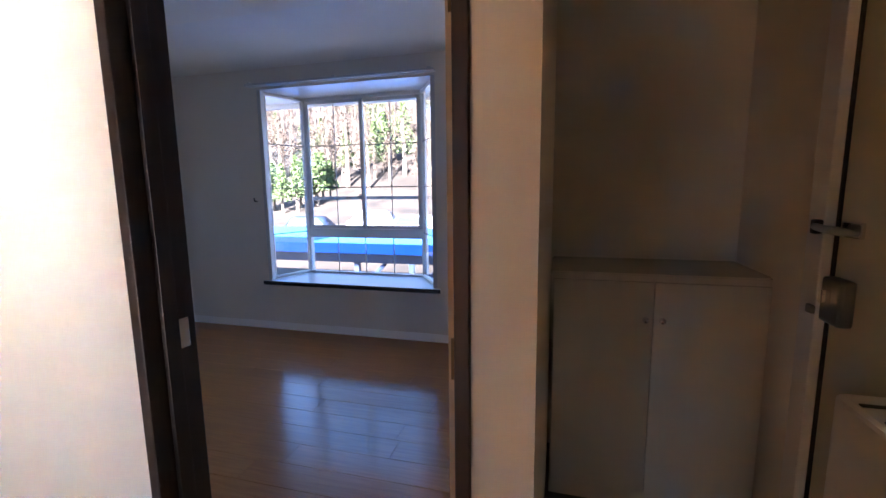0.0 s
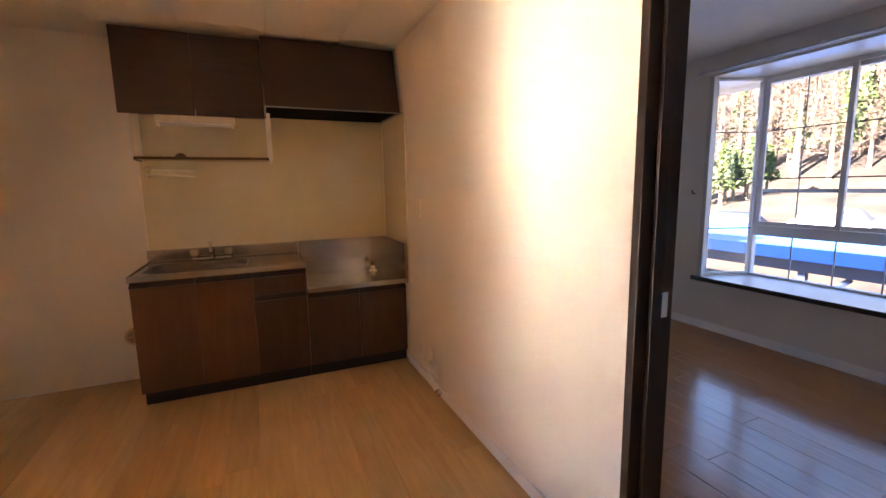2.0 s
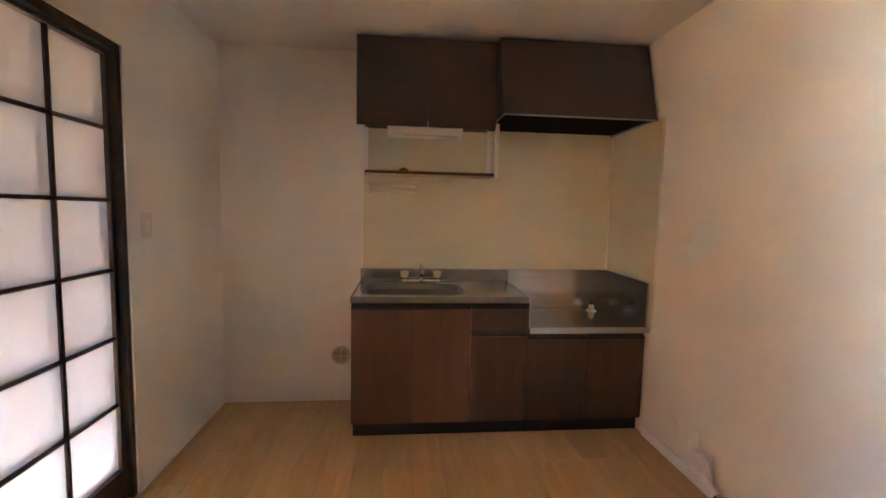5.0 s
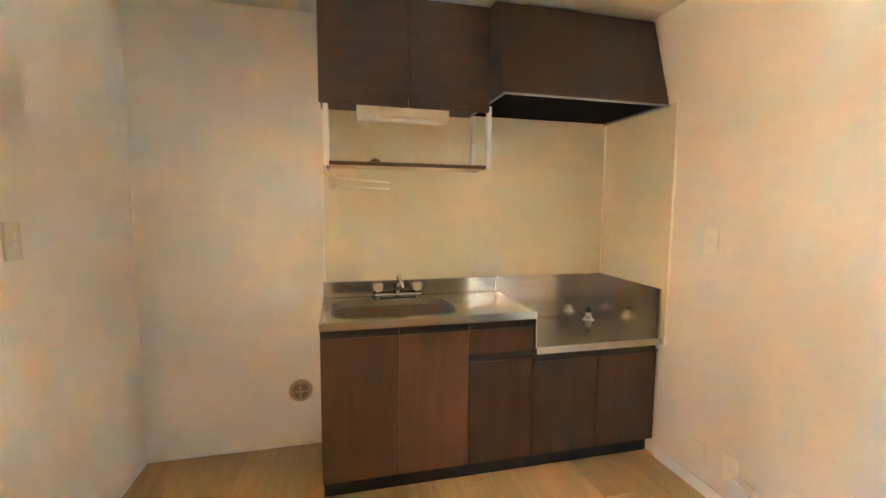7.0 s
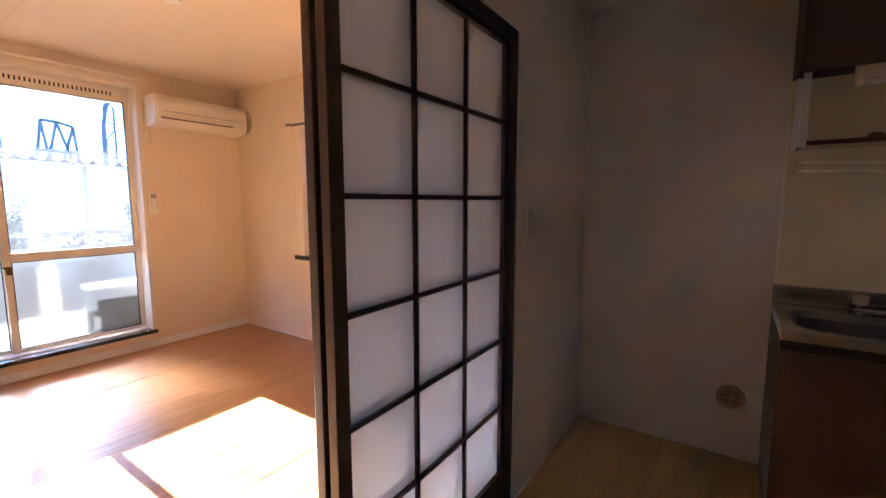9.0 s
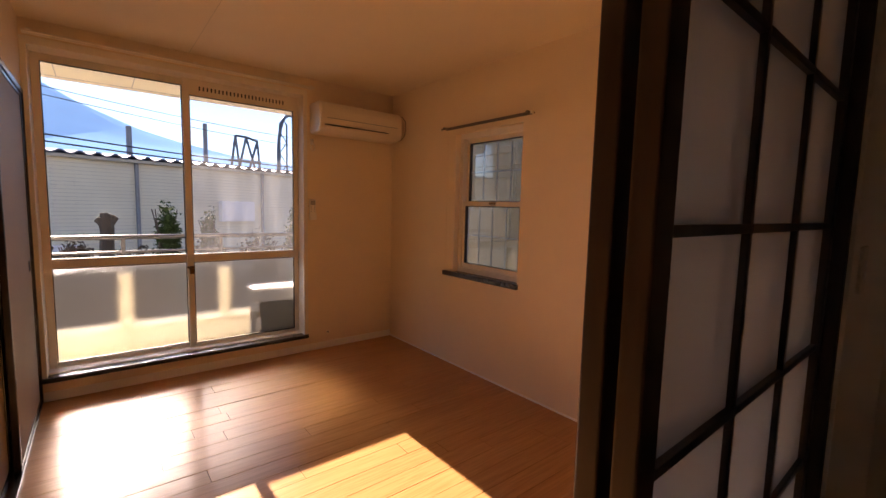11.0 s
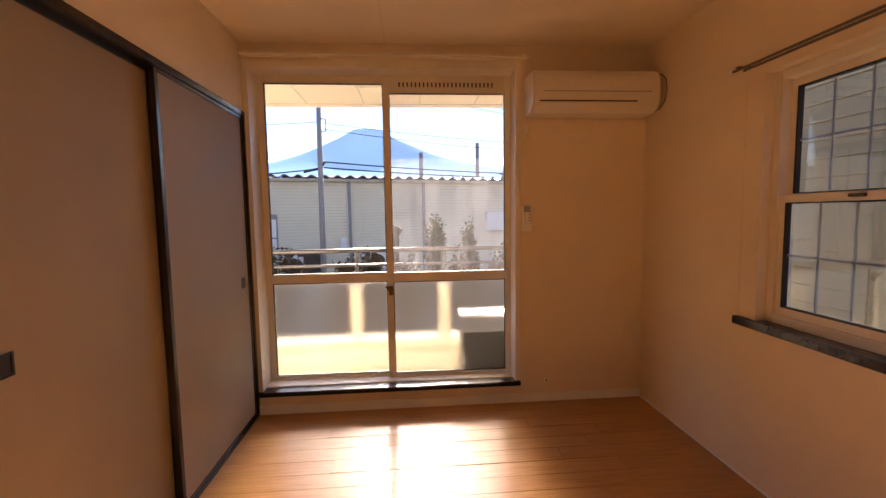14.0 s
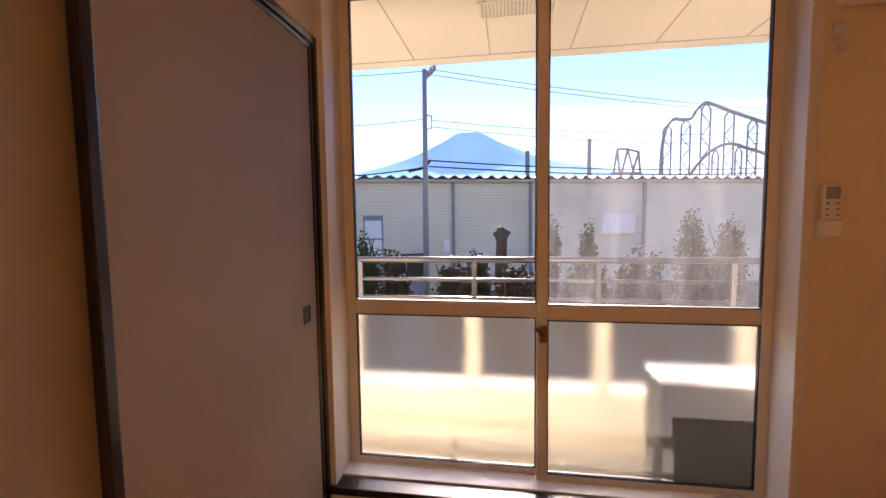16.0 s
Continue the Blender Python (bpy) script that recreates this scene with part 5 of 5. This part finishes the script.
heat_pump(0.085, 1.05, 0.62, "white outdoor air-conditioning unit by the warehouse wall", M_WSTEEL)
heat_pump(0.235, 1.15, 0.60, "dark outdoor air-conditioning unit by the warehouse wall", M_UNITCASE)
heat_pump(0.275, 1.0, 0.55, "pale outdoor air-conditioning unit by the warehouse wall", M_WSTEEL)
u = 28.5
part("wall_box", rbox(u - 1.0, u + 1.0, 0.03, 0.40, 0.2, 1.35, 0.03, 2, FRAME), M_WSTEEL, ware, "pale box on the warehouse wall")

# poles and wires; each place is the room's far end plus a direction and a distance
EYE0 = Vector((-1.384, -3.344, 1.243))


def far(dx, dz, d):
    return EYE0 + Vector(((dx + 0.013) * d, -d, (dz + 0.021) * d))


pole = thing("utility_pole", (far(0.185, 0, 15).x, far(0, 0, 15).y, GZ), "grey concrete utility pole with wires", "utility pole")
p0 = far(0.187, 0, 15)
part("shaft", bar([(p0.x, p0.y, GZ), (p0.x - 0.06, p0.y, far(0, 0.321, 15).z)], (0.115, 0.085), 14), M_POLE, pole, "", True)
part("arm", bar([far(0.182, 0.30, 15), far(0.160, 0.318, 15)], 0.05, 8), M_POLE, pole)
part("bracket", bar([far(0.182, 0.215, 15), far(0.168, 0.215, 15), far(0.168, 0.185, 15), far(0.182, 0.185, 15)], 0.03, 6), M_POLE, pole)
part("bracket", bar([far(0.225, 0.088, 15), far(0.186, 0.096, 15), far(0.172, 0.113, 15)], 0.05, 6), M_CABLE, pole)
for i in range(3):
    q = far(0.160 + i * 0.008, 0.318 - i * 0.008, 15)
    part("insulator", bar([q, q + Vector((0, 0, 0.14)), q + Vector((0, 0, 0.24))], (0.05, 0.07, 0.03), 8), M_POLE, pole)


def wire(a, b, sag, r=0.012):
    pts = []
    for i in range(15):
        t = i / 14
        p = a.lerp(b, t)
        p.z -= sag * 4 * t * (1 - t)
        pts.append(p)
    solo("overhead_wire", bar(pts, r, 5), M_CABLE, "thin black overhead wire", "wire", "overhead wires")


wire(far(0.90, 0.225, 15), far(0.182, 0.208, 15), 0.25)
wire(far(0.172, 0.205, 15), far(-0.80, 0.155, 22), 0.5)
wire(far(0.172, 0.190, 15), far(-0.80, 0.132, 22), 0.5)
wire(far(0.160, 0.318, 15), far(-0.90, 0.160, 24), 0.4)
wire(far(0.168, 0.308, 15), far(-0.90, 0.152, 24), 0.4)
wire(far(0.90, 0.350, 15), far(0.160, 0.318, 15), 0.2)
wire(far(0.80, 0.10, 15), far(0.186, 0.096, 15), 0.3, 0.025)
wire(far(0.176, 0.112, 15), far(-0.75, 0.082, 26), 0.4, 0.025)
wire(far(0.176, 0.098, 15), far(-0.75, 0.074, 26), 0.4, 0.025)
for dx, dz, d in ((-0.187, 0.148, 34), (-0.052, 0.126, 30)):
    q = far(dx, dz, d)
    solo("chimney_pole", bar([(q.x, q.y, GZ), q], (0.17, 0.15), 10), M_POLE, "plain grey pole behind the warehouse", "pole", "far poles")

# far cone-shaped mountain, its haze painted in blue and self-lit
bm = bmesh.new()
MD = 2600.0
mc = far(0.081, 0, MD)
prev = None
for rr, hh in ((0.001, 0.186), (0.020, 0.192), (0.026, 0.190), (0.055, 0.171), (0.085, 0.154), (0.130, 0.132), (0.19, 0.112), (0.26, 0.095), (0.36, 0.079), (0.5, 0.067), (0.7, 0.04), (0.95, 0.0)):
    ring = []
    for k in range(120):
        a = k * math.tau / 120
        wob = 1 + 0.05 * noise.noise(Vector((math.cos(a) * 4, math.sin(a) * 4, rr * 14)))
        lift = 1 + 0.012 * noise.noise(Vector((math.cos(a) * 9, math.sin(a) * 9, rr * 40)))
        ring.append(bm.verts.new((mc.x + math.cos(a) * rr * 1.2 * MD * wob, mc.y + math.sin(a) * rr * MD * wob * 0.6, 1.243 + hh * MD * lift)))
    if prev:
        for k in range(120):
            bm.faces.new((prev[k], prev[(k + 1) % 120], ring[(k + 1) % 120], ring[k]))
    prev = ring
solo("backdrop_mountain", bm, M_FUJI, "cone-shaped mountain on the horizon, pale blue with painted haze", "mountain", kind="structure", smooth=True)

# roller coaster beyond the warehouse
CD = 130.0
coaster = thing("roller_coaster", (far(-0.42, 0, CD).x, far(0, 0, CD).y, GZ), "tall dark steel roller coaster on lattice towers", "roller coaster")


def smooth_line(pts, k=8):
    out = []
    for i in range(len(pts) - 1):
        a, b, c, d = (Vector(pts[max(0, min(len(pts) - 1, j))]) for j in (i - 1, i, i + 1, i + 2))
        for s in range(k):
            t = s / k
            out.append(0.5 * ((2 * b) + (c - a) * t + (2 * a - 5 * b + 4 * c - d) * t * t + (3 * b - a - 3 * c + d) * t ** 3))
    out.append(Vector(pts[-1]))
    return out


track_a = [(-0.336, 0.05), (-0.338, 0.12), (-0.346, 0.165), (-0.360, 0.182), (-0.378, 0.180), (-0.395, 0.183), (-0.405, 0.200), (-0.421, 0.213), (-0.440, 0.208), (-0.48, 0.190), (-0.53, 0.170), (-0.60, 0.14), (-0.68, 0.10)]
track_b = [(-0.395, 0.06), (-0.41, 0.085), (-0.44, 0.115), (-0.472, 0.126), (-0.50, 0.118), (-0.55, 0.10)]
for tr in (track_a, track_b):
    line = smooth_line([far(dx, dz, CD) for dx, dz in tr])
    part("track", bar(line, 0.5, 6), M_TEAL, coaster, "dark steel track", True)


def tower(dx, w, top):
    bm = bmesh.new()
    a, b = far(dx - w, 0, CD), far(dx + w, 0, CD)
    zt = far(0, top, CD).z
    for q in (a, b):
        tube(bm, [(q.x, q.y, GZ), (q.x, q.y, zt - 1.5), ((a.x + b.x) / 2, q.y, zt)], 0.28, 5)
    z = GZ
    i = 0
    while z < zt - 4:
        p, q = (a, b) if i % 2 else (b, a)
        tube(bm, [(p.x, p.y, z), (q.x, q.y, z + 3.2)], 0.16, 4)
        z += 3.2
        i += 1
    part("tower", bm, M_TEAL, coaster, "lattice tower")


for dx, w, top in ((-0.348, 0.008, 0.172), (-0.385, 0.009, 0.180), (-0.424, 0.009, 0.212), (-0.470, 0.009, 0.195), (-0.515, 0.009, 0.175), (-0.445, 0.006, 0.115), (-0.490, 0.006, 0.12)):
    tower(dx, w, top)
bm = bmesh.new()
for a, b in (((-0.225, -0.0318), (-0.246, 0.123)), ((-0.246, 0.123), (-0.268, 0.122)), ((-0.268, 0.122), (-0.291, 0.115)), ((-0.291, 0.115), (-0.303, -0.0318)), ((-0.246, 0.123), (-0.256, 0.04)), ((-0.268, 0.122), (-0.250, 0.04)), ((-0.268, 0.122), (-0.290, 0.04)), ((-0.291, 0.115), (-0.270, 0.04)), ((-0.232, 0.07), (-0.298, 0.07))):
    tube(bm, [far(*a, CD), far(*b, CD)], 0.35, 5)
solo("thrill_ride_frame", bm, M_TEAL, "steel lattice frame of an amusement ride", "amusement ride")


# ---- plants ----
def foliage(count, centre, spread, size, seed, squash=1.0):
    """Many small leaf blades scattered in uneven clumps round a centre, as vertex and face lists."""
    rng = np.random.default_rng(seed)
    clumps = rng.normal(0, 1, (max(4, count // 60), 3))
    clumps *= (spread * 0.75 * rng.uniform(0.2, 1, (len(clumps), 1)) ** 0.4) / np.linalg.norm(clumps, axis=1, keepdims=True)
    v = []
    f = []
    for c in range(count):
        o = clumps[c % len(clumps)] + np.clip(rng.normal(0, 0.15, 3), -0.3, 0.3) * spread
        o = np.array(centre) + o * (1, 1, squash)
        a, b = rng.normal(0, 1, 3), rng.normal(0, 1, 3)
        a *= size / np.linalg.norm(a)
        b *= size * 0.5 / np.linalg.norm(b)
        k = len(v)
        v += [tuple(o - a), tuple(o + b), tuple(o + a), tuple(o - b)]
        f.append((k, k + 1, k + 2, k + 3))
    return v, f


def leaf_mesh(name, v, f, material):
    me = bpy.data.meshes.new(name)
    me.from_pydata(v, [], f)
    me.materials.append(material)
    return me


def shrub(dx, d, top, w, seed, green):
    q = far(dx, 0, d)
    zt = far(0, top, d).z
    t = thing("shrub", (q.x, q.y, GZ), "green garden shrub by the street" if green else "dry brown leafless shrub by the street", "shrub", "shrubs along the street")
    bm = bmesh.new()
    rng = random.Random(seed)
    for i in range(5):
        tube(bm, [(q.x, q.y, GZ), (q.x + rng.uniform(-w, w) * 0.4, q.y, (GZ + zt) / 2), (q.x + rng.uniform(-w, w), q.y + rng.uniform(-w, w), zt - 0.2)], (0.05, 0.03, 0.012), 5)
    part("stems", bm, M_TRUNK, t)
    v, f = foliage(3200, (q.x, q.y, (zt * 0.62 + GZ * 0.38)), w * 1.1, 0.065, seed, 0.38 * (zt - GZ) / w)
    ob = new("crown", leaf_mesh("crown", v, f, M_LEAF if green else M_TWIG_D))
    ob.parent = t
    ob.matrix_parent_inverse = Matrix.Translation(t.location).inverted()


for i, (dx, d, top, w, g) in enumerate(((0.335, 12, -0.055, 0.45, True), (0.27, 11, -0.10, 0.5, False), (0.12, 10, -0.115, 0.5, False), (0.06, 11, -0.10, 0.4, False),
                                        (-0.10, 12, -0.02, 0.35, True), (-0.19, 12, -0.045, 0.3, True), (-0.405, 13, -0.02, 0.45, True), (-0.48, 13, -0.03, 0.5, True),
                                        (-0.30, 10, -0.10, 0.6, False), (-0.42, 10, -0.09, 0.6, False), (-0.03, 9, -0.12, 0.5, False), (-0.18, 9.5, -0.11, 0.6, False), (0.42, 10, -0.11, 0.6, False))):
    shrub(dx, d, top, w, 50 + i, g)
q = far(0.006, 0, 13)
stump = thing("pruned_tree", (q.x, q.y, GZ), "dark pollarded tree trunk with short cut limbs", "tree")
bm = bmesh.new()
tube(bm, [(q.x, q.y, GZ), (q.x + 0.04, q.y, -0.3), (q.x, q.y, 0.45), (q.x + 0.05, q.y, 0.80)], (0.22, 0.18, 0.17, 0.2), 10)
for dx, dz in ((-0.20, 0.10), (0.22, 0.04), (0.06, 0.20), (-0.08, 0.16)):
    tube(bm, [(q.x, q.y, 0.55), (q.x + dx, q.y, 0.72 + dz)], (0.13, 0.09), 8)
part("trunk", bm, M_TRUNK, stump)

# ---- north side: carport, slope, woods ----
carport = thing("carport", (-3.5, 10, GZ), "blue steel carport with white posts", "carport")
part("fascia", rbox(-16, 4, 9.0, 9.10, -0.16, 0.07, 0.01), M_BLUE, carport, "bright blue fascia")
part("roof_sheet", rbox(-16, 4, 9.10, 13.4, -0.02, 0.03, 0.005), M_BLUE_L, carport, "blue roof sheet")
part("beam", rbox(-16, 4, 9.2, 9.36, -0.40, -0.18, 0.01), M_NAVY, carport, "dark navy beam")
for x in (-14, -10.5, -7.4, -4.3, -2.95, -0.4, 2.6):
    part("post", rbox(x - 0.06, x + 0.06, 9.22, 9.34, GZ, -0.40, 0.006), M_WSTEEL if x in (-2.95, -7.4) else M_NAVY, carport)
    part("brace", bar([(x, 9.28, -1.1), (x + 0.7, 9.28, -0.42)], 0.05, 6), M_NAVY, carport)


for x in (-8.9, -5.8, -3.6, -1.6):
    part("cross_beam", rbox(x - 0.05, x + 0.05, 9.37, 13.3, -0.30, -0.14, 0.006), M_NAVY, carport)
    part("low_rail", rbox(x - 0.9, x + 0.5, 9.24, 9.30, -1.30, -1.22, 0.005), M_BLUE, carport)
for x, y, w, h, m, lab in ((-3.9, 9.9, 0.5, 0.9, M_WSTEEL, "white storage box under the carport"), (-4.9, 9.8, 0.4, 0.7, M_BLUE_L, "pale blue storage box under the carport"), (-1.7, 9.7, 0.35, 1.1, M_BLUE, "blue storage box under the carport"), (-6.9, 9.8, 0.45, 0.8, M_WSTEEL, "white storage box under the carport")):
    crate = thing("storage_box", (x, y, GZ + 0.02), lab, "box", "boxes under the carport")
    part("body", rbox(x - w, x + w, y - 0.3, y + 0.3, GZ + 0.02, GZ + 0.02 + h, 0.02), m, crate)
    part("lid", rbox(x - w - 0.02, x + w + 0.02, y - 0.32, y + 0.32, GZ + 0.02 + h, GZ + 0.08 + h, 0.02), m, crate)


def car(x, y, turn, label, body_mat, z=GZ, group="cars under the carport"):
    m = Matrix.Translation((x, y, z)) @ Matrix.Rotation(radians(turn), 4, "Z")
    c = thing("parked_car", (x, y, z), label, "car", group)

    def shell(outline, w0, w1, name, material, parent):
        bm = bmesh.new()
        lo = [bm.verts.new(m @ Vector((px, -w0 if pz < 0.9 else -w1, pz))) for px, pz in outline]
        hi = [bm.verts.new(m @ Vector((px, w0 if pz < 0.9 else w1, pz))) for px, pz in outline]
        bm.faces.new(lo[::-1])
        bm.faces.new(hi)
        for i in range(len(lo)):
            j = (i + 1) % len(lo)
            bm.faces.new((lo[i], lo[j], hi[j], hi[i]))
        bmesh.ops.recalc_face_normals(bm, faces=bm.faces[:])
        bmesh.ops.bevel(bm, geom=bm.edges[:], offset=0.05, segments=2, affect="EDGES")
        return part(name, bm, material, parent, "", True)
    shell([(-2.0, 0.3), (2.0, 0.3), (2.05, 0.6), (1.9, 0.82), (-1.95, 0.86), (-2.05, 0.6)], 0.82, 0.78, "body", body_mat, c)
    cab = shell([(-1.75, 0.84), (1.05, 0.84), (0.45, 1.42), (-1.35, 1.45)], 0.78, 0.62, "cabin", body_mat, c)
    bm = bmesh.new()
    for sgn in (-1, 1):
        vs = [bm.verts.new(m @ Vector((px, sgn * (0.80 - (pz - 0.84) * 0.28 + 0.006), pz))) for px, pz in ((-1.5, 0.92), (0.85, 0.92), (0.38, 1.36), (-1.25, 1.38))]
        bm.faces.new(vs)
    part("side_window", bm, M_BLACK, cab)
    for wx in (-1.25, 1.25):
        for wy in (-0.76, 0.76):
            part("wheel", bar([m @ Vector((wx, wy - 0.09, 0.31)), m @ Vector((wx, wy + 0.09, 0.31))], 0.31, 18), M_BLACK, c)


car(-5.6, 10.6, 80, "pale silver car parked under the carport", M_CAR)
car(-2.2, 10.8, 95, "white car parked under the carport", M_WSTEEL)
car(-8.6, 10.6, 85, "dark blue car parked under the carport", M_BLUE)


def hill_height(x, y):
    t = (y - 14) / 24
    h = GZ + 3.3 * max(0, min(1, t)) ** 1.3
    if y > 44:
        h += min(y - 44, 60) * 0.40
    return h + 0.5 * noise.noise(Vector((x * 0.09, y * 0.09, 0))) * max(0, min(1, t)) - 0.03


for x, y, turn, lab, m in ((-14.5, 24, 8, "dark navy car parked on the bank", M_NAVY), (-7.6, 24.5, -10, "white car parked on the bank", M_WSTEEL), (-11.0, 26, 5, "silver car parked on the bank", M_CAR)):
    car(x, y, turn, lab, m, hill_height(x, y) + 0.05, "cars parked on the bank")

bm = bmesh.new()
nx, ny = 70, 60
grid = [[None] * (nx + 1) for _ in range(ny + 1)]
for j in range(ny + 1):
    for i in range(nx + 1):
        x, y = -150 + 210 * i / nx, 13.5 + 32.5 * j / ny
        grid[j][i] = bm.verts.new((x, y, hill_height(x, y)))
for j in range(ny):
    for i in range(nx):
        bm.faces.new((grid[j][i], grid[j][i + 1], grid[j + 1][i + 1], grid[j + 1][i]))
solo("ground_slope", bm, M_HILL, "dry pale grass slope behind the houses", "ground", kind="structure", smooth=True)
bm = bmesh.new()
for j in range(ny + 1):
    for i in range(nx + 1):
        x, y = -150 + 210 * i / nx, 46 + 110 * j / ny
        grid[j][i] = bm.verts.new((x, y, hill_height(x, y)))
for j in range(ny):
    for i in range(nx):
        bm.faces.new((grid[j][i], grid[j][i + 1], grid[j + 1][i + 1], grid[j + 1][i]))
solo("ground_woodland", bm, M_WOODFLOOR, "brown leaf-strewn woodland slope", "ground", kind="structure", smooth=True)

rng = random.Random(7)
tv, tf, lv, lf, bv, bf = [], [], [], [], [], []


def add(vs, fs, v, f):
    k = len(vs)
    vs += v
    fs += [tuple(i + k for i in q) for q in f]


def far_tree(x, y, h, seed, bare):
    z = hill_height(x, y) - 0.2
    r = 0.02 * h
    v = [(x + math.cos(k * 1.2566) * r * s, y + math.sin(k * 1.2566) * r * s, zz) for s, zz in ((1.6, z), (0.4, z + h)) for k in range(5)]
    add(tv, tf, v, [(k, (k + 1) % 5, 5 + (k + 1) % 5, 5 + k) for k in range(5)])
    g = np.random.default_rng(seed)
    cnt = 300 if bare else 480
    v, f = [], []
    for i in range(cnt):
        u = g.uniform(0.3, 1.0)
        rad = (1.05 - u) * h * 0.30 * g.uniform(0.3, 1.0)
        a = g.uniform(0, math.tau)
        o = np.array((x + math.cos(a) * rad, y + math.sin(a) * rad, z + u * h))
        p, q = g.normal(0, 1, 3), g.normal(0, 1, 3)
        sz = 0.17 if not bare else 0.22
        p *= sz / np.linalg.norm(p) * (1 if not bare else 2.4)
        q *= sz * (0.6 if not bare else 0.11)
        k = len(v)
        v += [tuple(o - p), tuple(o + q), tuple(o + p), tuple(o - q)]
        f.append((k, k + 1, k + 2, k + 3))
    add(*((bv, bf) if bare else (lv, lf)), v, f)


for i in range(300):
    y = rng.uniform(46, 112)
    x = -rng.uniform(-0.02, 0.95) * y
    far_tree(x, y, rng.uniform(5.5, 10), i, rng.random() < 0.88)
for i in range(14):
    far_tree(-0.67 * 34 + rng.uniform(-3.0, 2.0), rng.uniform(32, 38), rng.uniform(3.8, 5.2), 900 + i, False)
for nm, v, f, m, lab in (("wood_trunks", tv, tf, M_TRUNK, "bare trunks of the hillside wood"), ("wood_foliage", lv, lf, M_LEAF_L, "green conifers on the hillside"), ("wood_branches", bv, bf, M_TWIG, "bare brown branches on the hillside")):
    tagged(new(nm, leaf_mesh(nm, v, f, m)), lab, "woods", kind="stuff")

# neighbour's boarded wall west of the flat
nb = thing("neighbour_house", (-6.0, -4.0, GZ), "neighbouring house with weathered tan board siding", "house")
part("wall", rbox(-9.0, -5.6, -10.0, 2.0, GZ, 4.2, 0.01), M_CEDAR, nb)
bm = bmesh.new()
z = GZ + 0.1
while z < 4.1:
    bm2 = [(-5.6, z), (-5.575, z), (-5.588, z + 0.17), (-5.6, z + 0.17)]
    lo = [bm.verts.new((px, -10.0, pz)) for px, pz in bm2]
    hi = [bm.verts.new((px, 2.0, pz)) for px, pz in bm2]
    for i in range(4):
        bm.faces.new((lo[i], lo[(i + 1) % 4], hi[(i + 1) % 4], hi[i]))
    z += 0.175
sd = part("siding", bm, M_CEDAR, nb)
sd["kind"] = "stuff"

# ---- floor boards, laid last ----


def boards(parent, x0, x1, y0, y1, width, length, material, seed, tilt=1.0):
    """Boards along x in broken bond, each a low chamfered slab of its own."""
    rng = random.Random(seed)
    y = y0
    meshes = {}
    while y < y1 - 0.005:
        w = min(width, y1 - y)
        x = x0 - rng.uniform(0.1, 0.9) * length
        while x < x1 - 0.005:
            a, b = max(x, x0), min(x + length, x1)
            if b - a > 0.01:
                key = (round(b - a, 4), round(w, 4))
                if key not in meshes:
                    bm = bmesh.new()
                    g, c = 0.0004, 0.0012
                    lx, ly = key
                    lo = [bm.verts.new(p) for p in ((g, g, -0.008), (lx - g, g, -0.008), (lx - g, ly - g, -0.008), (g, ly - g, -0.008))]
                    md = [bm.verts.new((v.co.x, v.co.y, -c)) for v in lo]
                    hi = [bm.verts.new(p) for p in ((g + c, g + c, 0), (lx - g - c, g + c, 0), (lx - g - c, ly - g - c, 0), (g + c, ly - g - c, 0))]
                    for p, q in ((lo, md), (md, hi)):
                        for i in range(4):
                            bm.faces.new((p[i], p[(i + 1) % 4], q[(i + 1) % 4], q[i]))
                    bm.faces.new(hi)
                    meshes[key] = finish(bm, "floor_board", material)
                ob = new("floor_board", meshes[key])
                ob.location = (a, y, 0)
                ob.rotation_euler = (rng.gauss(0, 0.0032) * tilt, rng.gauss(0, 0.0008) * tilt, 0)
                ob.parent = parent
            x += length
        y += width


boards(floor_kitchen, W, E, S - T, N + T, 0.146, 1.20, M_FLOOR, 3)
boards(floor_south, W, CL, RS, S - T, 0.115, 1.20, M_FLOOR_S, 4)
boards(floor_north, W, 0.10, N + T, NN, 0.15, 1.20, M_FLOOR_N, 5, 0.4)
